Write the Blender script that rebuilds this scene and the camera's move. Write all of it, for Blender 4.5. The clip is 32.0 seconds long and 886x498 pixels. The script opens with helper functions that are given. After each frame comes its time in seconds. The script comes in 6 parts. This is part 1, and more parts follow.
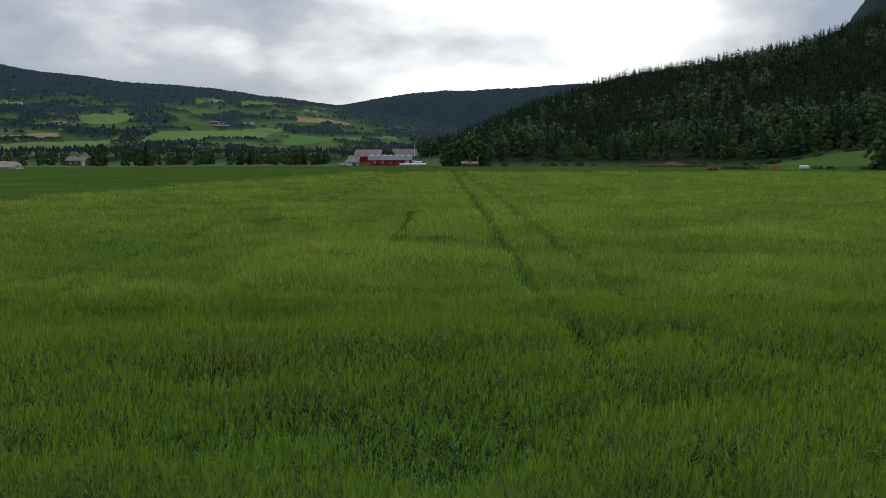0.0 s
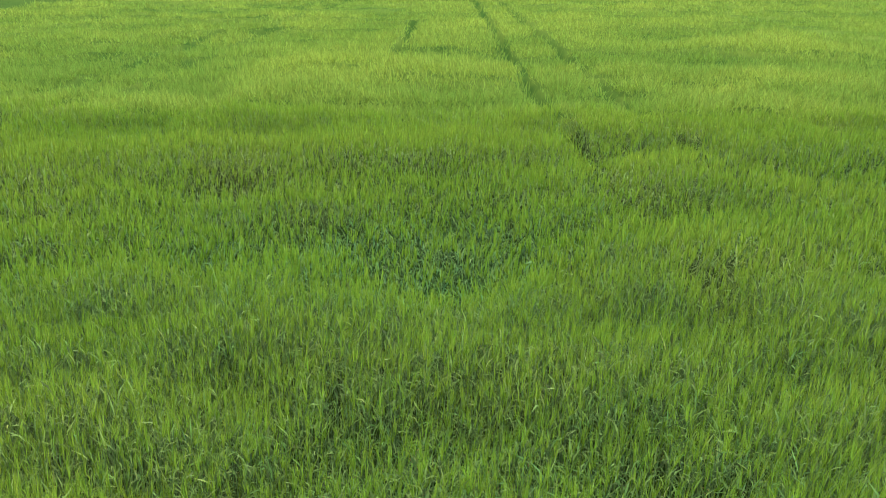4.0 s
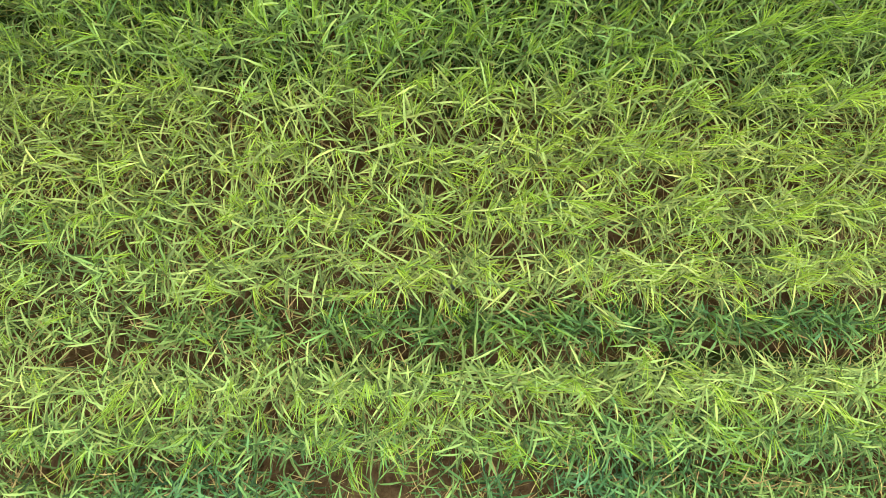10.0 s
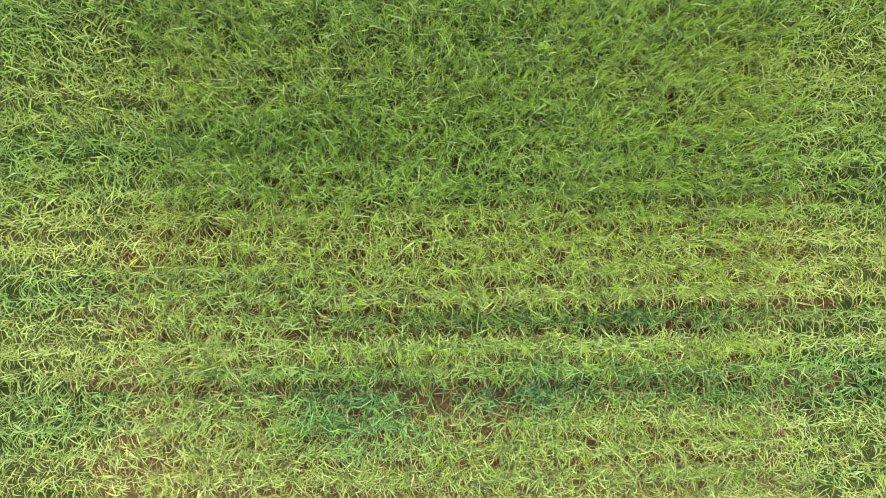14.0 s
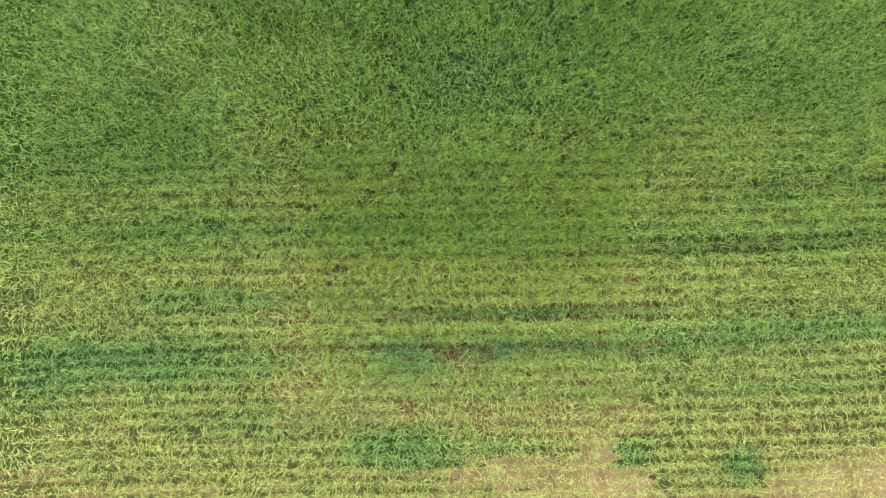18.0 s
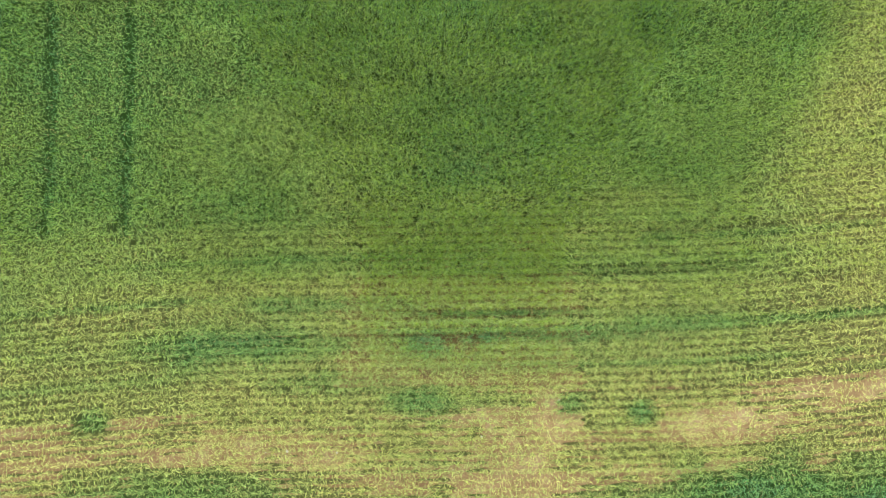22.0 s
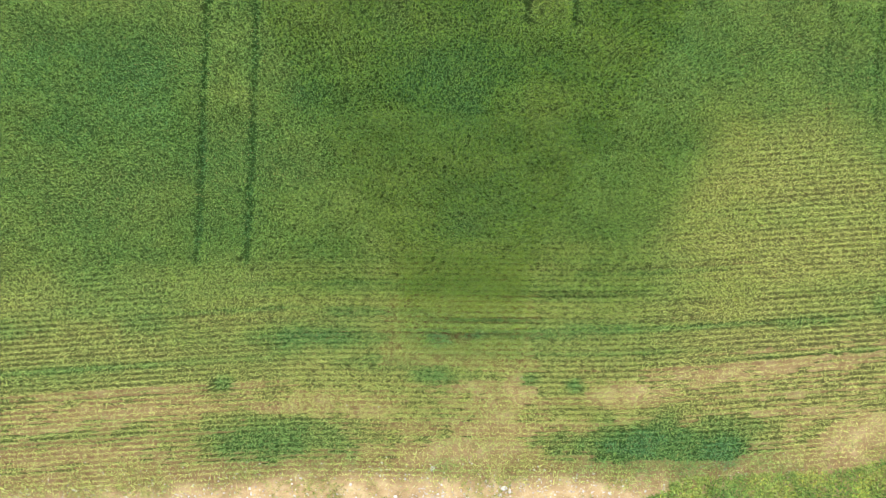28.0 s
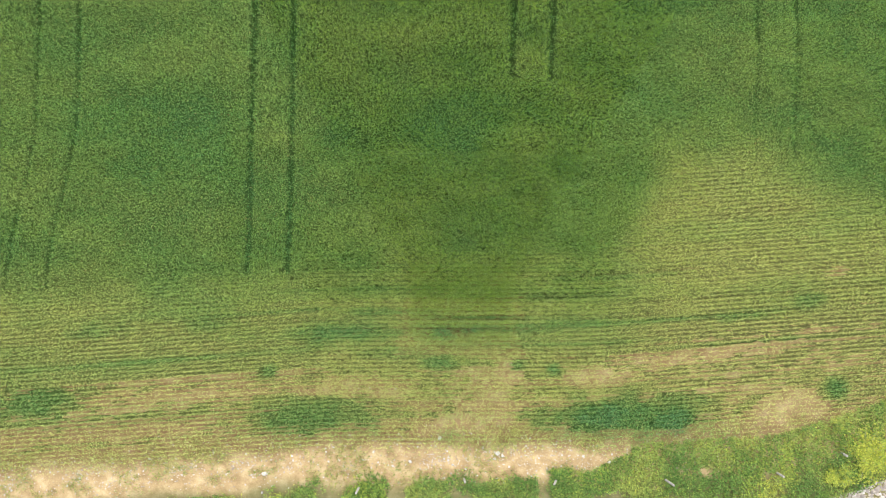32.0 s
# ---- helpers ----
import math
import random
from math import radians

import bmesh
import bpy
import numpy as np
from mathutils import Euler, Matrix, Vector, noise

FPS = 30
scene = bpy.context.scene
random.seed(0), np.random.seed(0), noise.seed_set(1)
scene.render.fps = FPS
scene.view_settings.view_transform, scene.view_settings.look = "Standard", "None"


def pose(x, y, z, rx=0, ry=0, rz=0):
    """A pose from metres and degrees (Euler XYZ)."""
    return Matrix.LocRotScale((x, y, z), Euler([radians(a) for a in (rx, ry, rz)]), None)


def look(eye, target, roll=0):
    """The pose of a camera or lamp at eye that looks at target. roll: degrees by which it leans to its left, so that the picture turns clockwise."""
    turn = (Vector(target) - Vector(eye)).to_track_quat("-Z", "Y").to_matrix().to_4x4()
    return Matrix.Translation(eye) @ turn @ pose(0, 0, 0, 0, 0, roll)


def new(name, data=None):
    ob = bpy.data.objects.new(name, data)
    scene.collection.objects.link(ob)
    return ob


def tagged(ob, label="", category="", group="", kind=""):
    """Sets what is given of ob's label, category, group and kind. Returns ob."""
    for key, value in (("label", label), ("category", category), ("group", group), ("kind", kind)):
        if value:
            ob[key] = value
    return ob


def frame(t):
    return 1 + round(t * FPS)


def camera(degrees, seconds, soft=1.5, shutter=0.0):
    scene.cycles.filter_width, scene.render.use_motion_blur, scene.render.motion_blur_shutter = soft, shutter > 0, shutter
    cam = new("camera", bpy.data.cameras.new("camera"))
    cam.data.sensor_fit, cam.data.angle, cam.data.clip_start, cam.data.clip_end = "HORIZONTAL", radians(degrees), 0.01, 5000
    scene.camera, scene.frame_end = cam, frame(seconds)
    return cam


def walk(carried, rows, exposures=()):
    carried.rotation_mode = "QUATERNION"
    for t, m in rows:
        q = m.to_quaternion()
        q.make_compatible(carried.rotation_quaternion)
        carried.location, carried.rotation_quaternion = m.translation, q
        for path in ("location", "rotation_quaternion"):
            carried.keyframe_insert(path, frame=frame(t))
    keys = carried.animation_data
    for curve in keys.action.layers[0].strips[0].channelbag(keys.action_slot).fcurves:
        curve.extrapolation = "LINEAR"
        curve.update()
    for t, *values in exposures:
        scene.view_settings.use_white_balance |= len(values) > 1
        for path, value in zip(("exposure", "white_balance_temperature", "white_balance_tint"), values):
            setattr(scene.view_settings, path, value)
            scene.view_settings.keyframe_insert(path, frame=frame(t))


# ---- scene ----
cam = camera(54.2, 32.0, soft=0.7)
# ---- the flight: low over the crop, tilting down, then straight up ----
walk(cam, [
    (0, pose(0.038, -0.070, 3.353, 83.96, 0, 0.00) @ pose(0, 0, 0, 0, 0, -0.02)),
    (0.5, pose(0.037, -0.069, 3.355, 82.94, 0, 0.02) @ pose(0, 0, 0, 0, 0, -0.01)),
    (1, pose(0.034, -0.069, 3.357, 80.20, 0, 0.05) @ pose(0, 0, 0, 0, 0, -0.02)),
    (1.5, pose(0.029, -0.068, 3.359, 78.65, 0, 0.07) @ pose(0, 0, 0, 0, 0, -0.01)),
    (2, pose(0.026, -0.068, 3.360, 78.63, 0, 0.11) @ pose(0, 0, 0, 0, 0, 0.01)),
    (2.5, pose(0.026, -0.068, 3.361, 76.83, 0, 0.16) @ pose(0, 0, 0, 0, 0, 0.02)),
    (3, pose(0.025, -0.068, 3.362, 74.90, 0, 0.19) @ pose(0, 0, 0, 0, 0, 0.03)),
    (3.5, pose(0.025, -0.068, 3.362, 72.98, 0, 0.24) @ pose(0, 0, 0, 0, 0, -0.01)),
    (5.5, pose(0.025, -0.068, 3.362, 58.10, 0, 0.24) @ pose(0, 0, 0, 0, 0, 0.05)),
    (6, pose(0.022, -0.039, 3.353, 46.65, 0, 0.24) @ pose(0, 0, 0, 0, 0, 0.14)),
    (6.5, pose(0.012, 0.003, 3.315, 37.00, 0, 0.11) @ pose(0, 0, 0, 0, 0, 0.17)),
    (7, pose(-0.000, 0.016, 3.303, 28.05, 0, 0.54) @ pose(0, 0, 0, 0, 0, 0.06)),
    (7.5, pose(-0.023, 0.007, 3.313, 18.97, 0, 1.02) @ pose(0, 0, 0, 0, 0, -0.06)),
    (8, pose(-0.027, 0.006, 3.317, 9.90, 0, 1.03) @ pose(0, 0, 0, 0, 0, -0.05)),
    (8.5, pose(-0.014, 0.004, 3.321, 1.34, 0, 0.93) @ pose(0, 0, 0, 0, 0, -0.02)),
    (9, pose(0.000, -0.000, 3.324, 1.43, 0, 0.84) @ pose(0, 0, 0, 0, 0, -0.02)),
    (9.5, pose(0.014, -0.004, 3.327, 1.43, 0, 0.77) @ pose(0, 0, 0, 0, 0, -0.01)),
    (10, pose(0.022, -0.003, 3.330, 1.43, 0, 0.70) @ pose(0, 0, 0, 0, 0, -0.02)),
    (10.5, pose(0.030, -0.008, 3.347, 1.43, 0, 0.62) @ pose(0, 0, 0, 0, 0, -0.01)),
    (11, pose(0.015, 0.016, 3.597, 1.45, 0, 0.56) @ pose(0, 0, 0, 0, 0, -0.00)),
    (11.5, pose(0.006, 0.049, 3.897, 1.49, 0, 0.49) @ pose(0, 0, 0, 0, 0, -0.00)),
    (12, pose(-0.001, 0.059, 4.256, 1.52, 0, 0.44) @ pose(0, 0, 0, 0, 0, -0.01)),
    (12.5, pose(-0.019, 0.076, 4.862, 1.54, 0, 0.44) @ pose(0, 0, 0, 0, 0, -0.00)),
    (13, pose(-0.046, 0.125, 5.553, 1.56, 0, 0.43) @ pose(0, 0, 0, 0, 0, 0.02)),
    (13.5, pose(-0.084, 0.148, 6.252, 1.57, 0, 0.38) @ pose(0, 0, 0, 0, 0, 0.00)),
    (14, pose(-0.129, 0.160, 6.948, 1.58, 0, 0.36) @ pose(0, 0, 0, 0, 0, -0.01)),
    (14.5, pose(-0.167, 0.180, 7.720, 1.59, 0, 0.37) @ pose(0, 0, 0, 0, 0, -0.00)),
    (16.5, pose(-0.217, 0.324, 10.810, 1.61, 0, 0.39) @ pose(0, 0, 0, 0, 0, 0.02)),
    (17, pose(-0.240, 0.352, 11.706, 1.61, 0, 0.40) @ pose(0, 0, 0, 0, 0, 0.02)),
    (17.5, pose(-0.286, 0.389, 12.635, 1.62, 0, 0.35) @ pose(0, 0, 0, 0, 0, -0.02)),
    (18, pose(-0.306, 0.407, 13.627, 1.62, 0, 0.32) @ pose(0, 0, 0, 0, 0, 0.00)),
    (18.5, pose(-0.318, 0.460, 14.563, 1.63, 0, 0.31) @ pose(0, 0, 0, 0, 0, -0.00)),
    (19, pose(-0.333, 0.512, 15.497, 1.63, 0, 0.32) @ pose(0, 0, 0, 0, 0, -0.02)),
    (19.5, pose(-0.345, 0.541, 16.394, 1.64, 0, 0.39) @ pose(0, 0, 0, 0, 0, 0.03)),
    (20, pose(-0.345, 0.573, 17.328, 1.63, 0, 0.40) @ pose(0, 0, 0, 0, 0, 0.04)),
    (20.5, pose(-0.348, 0.605, 18.254, 1.61, 0, 0.35) @ pose(0, 0, 0, 0, 0, 0.03)),
    (21, pose(-0.374, 0.643, 19.153, 1.59, 0, 0.27) @ pose(0, 0, 0, 0, 0, -0.01)),
    (21.5, pose(-0.410, 0.711, 20.065, 1.57, 0, 0.28) @ pose(0, 0, 0, 0, 0, 0.02)),
    (22, pose(-0.420, 0.774, 20.964, 1.55, 0, 0.30) @ pose(0, 0, 0, 0, 0, 0.01)),
    (22.5, pose(-0.419, 0.831, 21.868, 1.53, 0, 0.34) @ pose(0, 0, 0, 0, 0, -0.02)),
    (23, pose(-0.439, 0.886, 22.791, 1.50, 0, 0.39) @ pose(0, 0, 0, 0, 0, -0.03)),
    (23.5, pose(-0.470, 0.910, 23.716, 1.48, 0, 0.44) @ pose(0, 0, 0, 0, 0, -0.04)),
    (24, pose(-0.465, 0.938, 24.715, 1.46, 0, 0.54) @ pose(0, 0, 0, 0, 0, -0.01)),
    (24.5, pose(-0.467, 0.980, 25.637, 1.46, 0, 0.64) @ pose(0, 0, 0, 0, 0, -0.02)),
    (25, pose(-0.480, 1.052, 26.544, 1.45, 0, 0.76) @ pose(0, 0, 0, 0, 0, -0.06)),
    (25.5, pose(-0.500, 1.110, 27.466, 1.45, 0, 1.00) @ pose(0, 0, 0, 0, 0, -0.16)),
    (27.5, pose(-0.723, 1.549, 31.636, 1.45, 0, 1.55) @ pose(0, 0, 0, 0, 0, 0.15)),
    (28, pose(-0.699, 1.602, 32.579, 1.44, 0, 1.73) @ pose(0, 0, 0, 0, 0, 0.08)),
    (28.5, pose(-0.672, 1.663, 33.489, 1.42, 0, 1.74) @ pose(0, 0, 0, 0, 0, 0.03)),
    (29, pose(-0.674, 1.712, 34.413, 1.40, 0, 1.71) @ pose(0, 0, 0, 0, 0, 0.03)),
    (29.5, pose(-0.691, 1.737, 35.322, 1.40, 0, 1.64) @ pose(0, 0, 0, 0, 0, 0.02)),
    (30, pose(-0.724, 1.756, 36.265, 1.41, 0, 1.55) @ pose(0, 0, 0, 0, 0, 0.01)),
    (30.5, pose(-0.760, 1.776, 37.252, 1.44, 0, 1.43) @ pose(0, 0, 0, 0, 0, 0.00)),
    (31, pose(-0.777, 1.792, 38.220, 1.46, 0, 1.30) @ pose(0, 0, 0, 0, 0, -0.02)),
    (31.5, pose(-0.811, 1.833, 39.232, 1.48, 0, 1.23) @ pose(0, 0, 0, 0, 0, -0.01)),
    (32, pose(-0.858, 1.898, 40.243, 1.49, 0, 1.18) @ pose(0, 0, 0, 0, 0, -0.03)),
], exposures=[(0, -0.72), (0.8, -0.78), (1.2, -0.52), (2.0, 0.5), (2.6, 1.05), (3.2, 1.15), (6.0, 1.4), (7.0, 1.85), (8.0, 1.82), (9.0, 1.68), (13.0, 1.65), (19.0, 1.5), (25.0, 1.44), (32.0, 1.34)])

# ---- sky and sun ----
SUN_ELEV, SUN_TURN = radians(48), radians(8)      # ahead of the first view, veiled by cloud


def build_world():
    world = bpy.data.worlds.new("sky")
    scene.world = world
    world.use_nodes = True
    nt = world.node_tree
    nt.nodes.clear()
    N = nt.nodes.new
    L = nt.links.new
    out, bg = N("ShaderNodeOutputWorld"), N("ShaderNodeBackground")
    sky = N("ShaderNodeTexSky")
    sky.sky_type, sky.sun_disc = "NISHITA", False
    sky.sun_elevation, sky.sun_rotation = SUN_ELEV, SUN_TURN
    sky.air_density, sky.dust_density = 1.0, 2.0
    co, mp = N("ShaderNodeTexCoord"), N("ShaderNodeMapping")
    mp.inputs["Scale"].default_value = (1.0, 1.0, 2.3)
    mp.inputs["Location"].default_value = (0.35, 0.1, 0.15)
    big, small = N("ShaderNodeTexNoise"), N("ShaderNodeTexNoise")
    big.inputs["Scale"].default_value, big.inputs["Detail"].default_value = 2.9, 10.0
    small.inputs["Scale"].default_value, small.inputs["Detail"].default_value = 7.0, 6.0
    L(co.outputs["Generated"], mp.inputs["Vector"])
    L(mp.outputs["Vector"], big.inputs["Vector"])
    L(mp.outputs["Vector"], small.inputs["Vector"])
    add = N("ShaderNodeMath")
    add.operation = "MULTIPLY_ADD"
    add.inputs[1].default_value = 0.42
    L(small.outputs["Fac"], add.inputs[0])
    L(big.outputs["Fac"], add.inputs[2])
    # brighter veil round the sun's side of the sky
    sep, dot = N("ShaderNodeSeparateXYZ"), N("ShaderNodeVectorMath")
    dot.operation = "DOT_PRODUCT"
    dot.inputs[1].default_value = (0.10, 0.985, 0.13)
    L(co.outputs["Generated"], dot.inputs[0])
    glow = N("ShaderNodeMapRange")
    glow.inputs["From Min"].default_value, glow.inputs["From Max"].default_value = 0.955, 0.990
    L(dot.outputs["Value"], glow.inputs["Value"])
    mix2 = N("ShaderNodeMath")
    mix2.operation = "MULTIPLY_ADD"
    mix2.inputs[1].default_value = 0.30
    L(glow.outputs["Result"], mix2.inputs[0])
    L(add.outputs["Value"], mix2.inputs[2])
    ramp = N("ShaderNodeValToRGB")
    el = ramp.color_ramp.elements
    el[0].position, el[0].color = 0.64, (4.9, 5.8, 7.3, 1)
    el[1].position, el[1].color = 0.97, (17.0, 17.2, 17.3, 1)
    mid = ramp.color_ramp.elements.new(0.79)
    mid.color = (7.6, 8.1, 8.9, 1)
    L(mix2.outputs["Value"], ramp.inputs["Fac"])
    cover = N("ShaderNodeMix")
    cover.data_type = "RGBA"
    cover.inputs["Factor"].default_value = 0.88
    L(sky.outputs["Color"], cover.inputs["A"])
    L(ramp.outputs["Color"], cover.inputs["B"])
    L(cover.outputs["Result"], bg.inputs["Color"])
    bg.inputs["Strength"].default_value = 0.115
    L(bg.outputs["Background"], out.inputs["Surface"])


build_world()
sun = new("sun", bpy.data.lights.new("sun", "SUN"))
sun.data.energy, sun.data.angle, sun.data.color = 1.2, radians(12), (1.0, 0.96, 0.9)
sun.matrix_world = look((0, 0, 0), (-math.sin(SUN_TURN) * math.cos(SUN_ELEV), -math.cos(SUN_TURN) * math.cos(SUN_ELEV), -math.sin(SUN_ELEV)))


# ---- materials ----
def make_mat(name, rough=0.7, spec=0.3):
    m = bpy.data.materials.new(name)
    m.use_nodes = True
    b = m.node_tree.nodes["Principled BSDF"]
    b.inputs["Roughness"].default_value = rough
    b.inputs["Specular IOR Level"].default_value = spec
    return m, m.node_tree, b


def ramp_node(nt, stops):
    r = nt.nodes.new("ShaderNodeValToRGB")
    e = r.color_ramp.elements
    while len(e) < len(stops):
        e.new(0.5)
    for k, (p, c) in enumerate(stops):
        e[k].position, e[k].color = p, (*c, 1)
    return r


def noise_node(nt, scale, detail=4, rough=0.55, coord="Object"):
    co, n = nt.nodes.new("ShaderNodeTexCoord"), nt.nodes.new("ShaderNodeTexNoise")
    n.inputs["Scale"].default_value, n.inputs["Detail"].default_value, n.inputs["Roughness"].default_value = scale, detail, rough
    nt.links.new(co.outputs[coord], n.inputs["Vector"])
    return n


def mix_node(nt, kind="MIX", fac=0.5):
    m = nt.nodes.new("ShaderNodeMix")
    m.data_type, m.blend_type = "RGBA", kind
    m.inputs["Factor"].default_value = fac
    return m


def plain(name, a, b, scale=3.0, rough=0.7, spec=0.3, fine=40.0, bump=0.2, metal=0.0, coord="Object", dist=0.02):
    """Two colours mottled at two scales, with a fine bump."""
    m, nt, s = make_mat(name, rough, spec)
    n1, n2 = noise_node(nt, scale, 5, coord=coord), noise_node(nt, fine, 4, coord=coord)
    r = ramp_node(nt, [(0.32, a), (0.68, b)])
    add = nt.nodes.new("ShaderNodeMath")
    add.operation = "MULTIPLY_ADD"
    add.inputs[1].default_value = 0.35
    sub = nt.nodes.new("ShaderNodeMath")
    sub.operation = "SUBTRACT"
    sub.inputs[1].default_value = 0.5
    nt.links.new(n2.outputs["Fac"], sub.inputs[0])
    nt.links.new(sub.outputs["Value"], add.inputs[0])
    nt.links.new(n1.outputs["Fac"], add.inputs[2])
    nt.links.new(add.outputs["Value"], r.inputs["Fac"])
    nt.links.new(r.outputs["Color"], s.inputs["Base Color"])
    s.inputs["Metallic"].default_value = metal
    if bump:
        bp = nt.nodes.new("ShaderNodeBump")
        bp.inputs["Strength"].default_value, bp.inputs["Distance"].default_value = bump, dist
        nt.links.new(n2.outputs["Fac"], bp.inputs["Height"])
        nt.links.new(bp.outputs["Normal"], s.inputs["Normal"])
    return m


def leaf_mat(name, poor, rich, gloss=0.42, translucent=0.28, spread=0.35, attr="vigour", spec=0.35, deep=None):
    """Leaf: colour from the plant's vigour and a spread from leaf to leaf; part of the light passes through."""
    m, nt, s = make_mat(name, gloss, spec)
    at = nt.nodes.new("ShaderNodeAttribute")
    at.attribute_name = attr
    geo = nt.nodes.new("ShaderNodeNewGeometry")
    base = mix_node(nt)
    base.inputs["A"].default_value, base.inputs["B"].default_value = (*poor, 1), (*rich, 1)
    nt.links.new(at.outputs["Fac"], base.inputs["Factor"])
    if deep:
        more, top = nt.nodes.new("ShaderNodeMapRange"), base
        more.inputs["From Min"].default_value, more.inputs["From Max"].default_value = 0.98, 1.25
        nt.links.new(at.outputs["Fac"], more.inputs["Value"])
        base = mix_node(nt)
        base.inputs["B"].default_value = (*deep, 1)
        nt.links.new(top.outputs["Result"], base.inputs["A"])
        nt.links.new(more.outputs["Result"], base.inputs["Factor"])
    val = nt.nodes.new("ShaderNodeMapRange")
    val.inputs["To Min"].default_value, val.inputs["To Max"].default_value = 1 - spread, 1 + spread
    nt.links.new(geo.outputs["Random Per Island"], val.inputs["Value"])
    hue = nt.nodes.new("ShaderNodeHueSaturation")
    hr = nt.nodes.new("ShaderNodeMapRange")
    hr.inputs["To Min"].default_value, hr.inputs["To Max"].default_value = 0.485, 0.515
    mul = nt.nodes.new("ShaderNodeMath")
    mul.operation = "MULTIPLY"
    mul.inputs[1].default_value = 7.31
    fr = nt.nodes.new("ShaderNodeMath")
    fr.operation = "FRACT"
    nt.links.new(geo.outputs["Random Per Island"], mul.inputs[0])
    nt.links.new(mul.outputs["Value"], fr.inputs[0])
    nt.links.new(fr.outputs["Value"], hr.inputs["Value"])
    nt.links.new(hr.outputs["Result"], hue.inputs["Hue"])
    nt.links.new(val.outputs["Result"], hue.inputs["Value"])
    nt.links.new(base.outputs["Result"], hue.inputs["Color"])
    nt.links.new(hue.outputs["Color"], s.inputs["Base Color"])
    if translucent:
        tr, mx = nt.nodes.new("ShaderNodeBsdfTranslucent"), nt.nodes.new("ShaderNodeMixShader")
        nt.links.new(hue.outputs["Color"], tr.inputs["Color"])
        mx.inputs["Fac"].default_value = translucent
        o = nt.nodes["Material Output"]
        nt.links.new(s.outputs["BSDF"], mx.inputs[1])
        nt.links.new(tr.outputs["BSDF"], mx.inputs[2])
        nt.links.new(mx.outputs["Shader"], o.inputs["Surface"])
    return m


M_LEAF = leaf_mat("barley_leaf", (0.41, 0.425, 0.114), (0.150, 0.268, 0.066), gloss=0.5, translucent=0.33, spread=0.72, spec=0.12, deep=(0.100, 0.222, 0.085))
M_AWN = leaf_mat("barley_awns", (0.38, 0.46, 0.06), (0.20, 0.345, 0.034), gloss=0.8, translucent=0.45, spread=0.4, spec=0.05)
M_STEM = leaf_mat("barley_stem", (0.24, 0.31, 0.09), (0.14, 0.24, 0.085), gloss=0.5, translucent=0.0)
M_DEAD = leaf_mat("withered_leaf", (0.50, 0.36, 0.13), (0.42, 0.30, 0.09), gloss=0.7, translucent=0.2)
M_WEED = leaf_mat("weed_leaf", (0.28, 0.32, 0.068), (0.12, 0.20, 0.040), gloss=0.7, spread=0.6, spec=0.2)
M_TURF = leaf_mat("meadow_blades", (0.11, 0.175, 0.035), (0.065, 0.125, 0.024), gloss=0.8, translucent=0.2, spread=0.3, spec=0.05)
M_SHRUB = leaf_mat("yellow_shrub_leaf", (0.48, 0.46, 0.05), (0.26, 0.34, 0.04), gloss=0.5)


# ---- noise and plan functions, in numpy ----
def hash2(ix, iy, seed):
    h = (ix.astype(np.int64) * 374761393 + iy.astype(np.int64) * 668265263 + seed * 1442695041) & 0xFFFFFFFF
    h = ((h ^ (h >> 13)) * 1274126177) & 0xFFFFFFFF
    return ((h ^ (h >> 16)) & 0xFFFFFF) / float(0xFFFFFF)


def vnoise(x, y, seed=0):
    x, y = np.asarray(x, float), np.asarray(y, float)
    ix, iy = np.floor(x), np.floor(y)
    fx, fy = x - ix, y - iy
    fx, fy = fx * fx * (3 - 2 * fx), fy * fy * (3 - 2 * fy)
    a, b = hash2(ix, iy, seed), hash2(ix + 1, iy, seed)
    c, d = hash2(ix, iy + 1, seed), hash2(ix + 1, iy + 1, seed)
    return (a * (1 - fx) + b * fx) * (1 - fy) + (c * (1 - fx) + d * fx) * fy


def fbm(x, y, seed=0, octaves=4):
    total, amp, norm = 0, 1.0, 0.0
    for k in range(octaves):
        total = total + amp * vnoise(np.asarray(x) * 2 ** k, np.asarray(y) * 2 ** k, seed + 17 * k)
        norm += amp
        amp *= 0.5
    return total / norm


def sstep(a, b, x):
    t = np.clip((np.asarray(x, float) - a) / (b - a), 0, 1)
    return t * t * (3 - 2 * t)


def blob(x, y, cx, cy, rx, ry, strength, soft=0.75):
    """1 inside an uneven ellipse, 0 outside."""
    d = np.hypot((x - cx) / rx, (y - bend(x) - cy + bend(cx)) / ry) + 1.1 * (fbm(x * 1.3, y * 1.9, int(abs(cx * 31 + cy * 7)) + 3) - 0.5)
    return strength * (1 - sstep(1 - soft, 1 + soft * 0.5, d))


def bend(x):
    """How the headland's rows, the bare strip and the fence bend with x."""
    x = np.asarray(x, float)
    return 0.02 * x + np.sign(x) * 0.075 * np.log1p(np.exp(np.minimum((np.abs(x) - 6) * 1.2, 60))) / 1.2


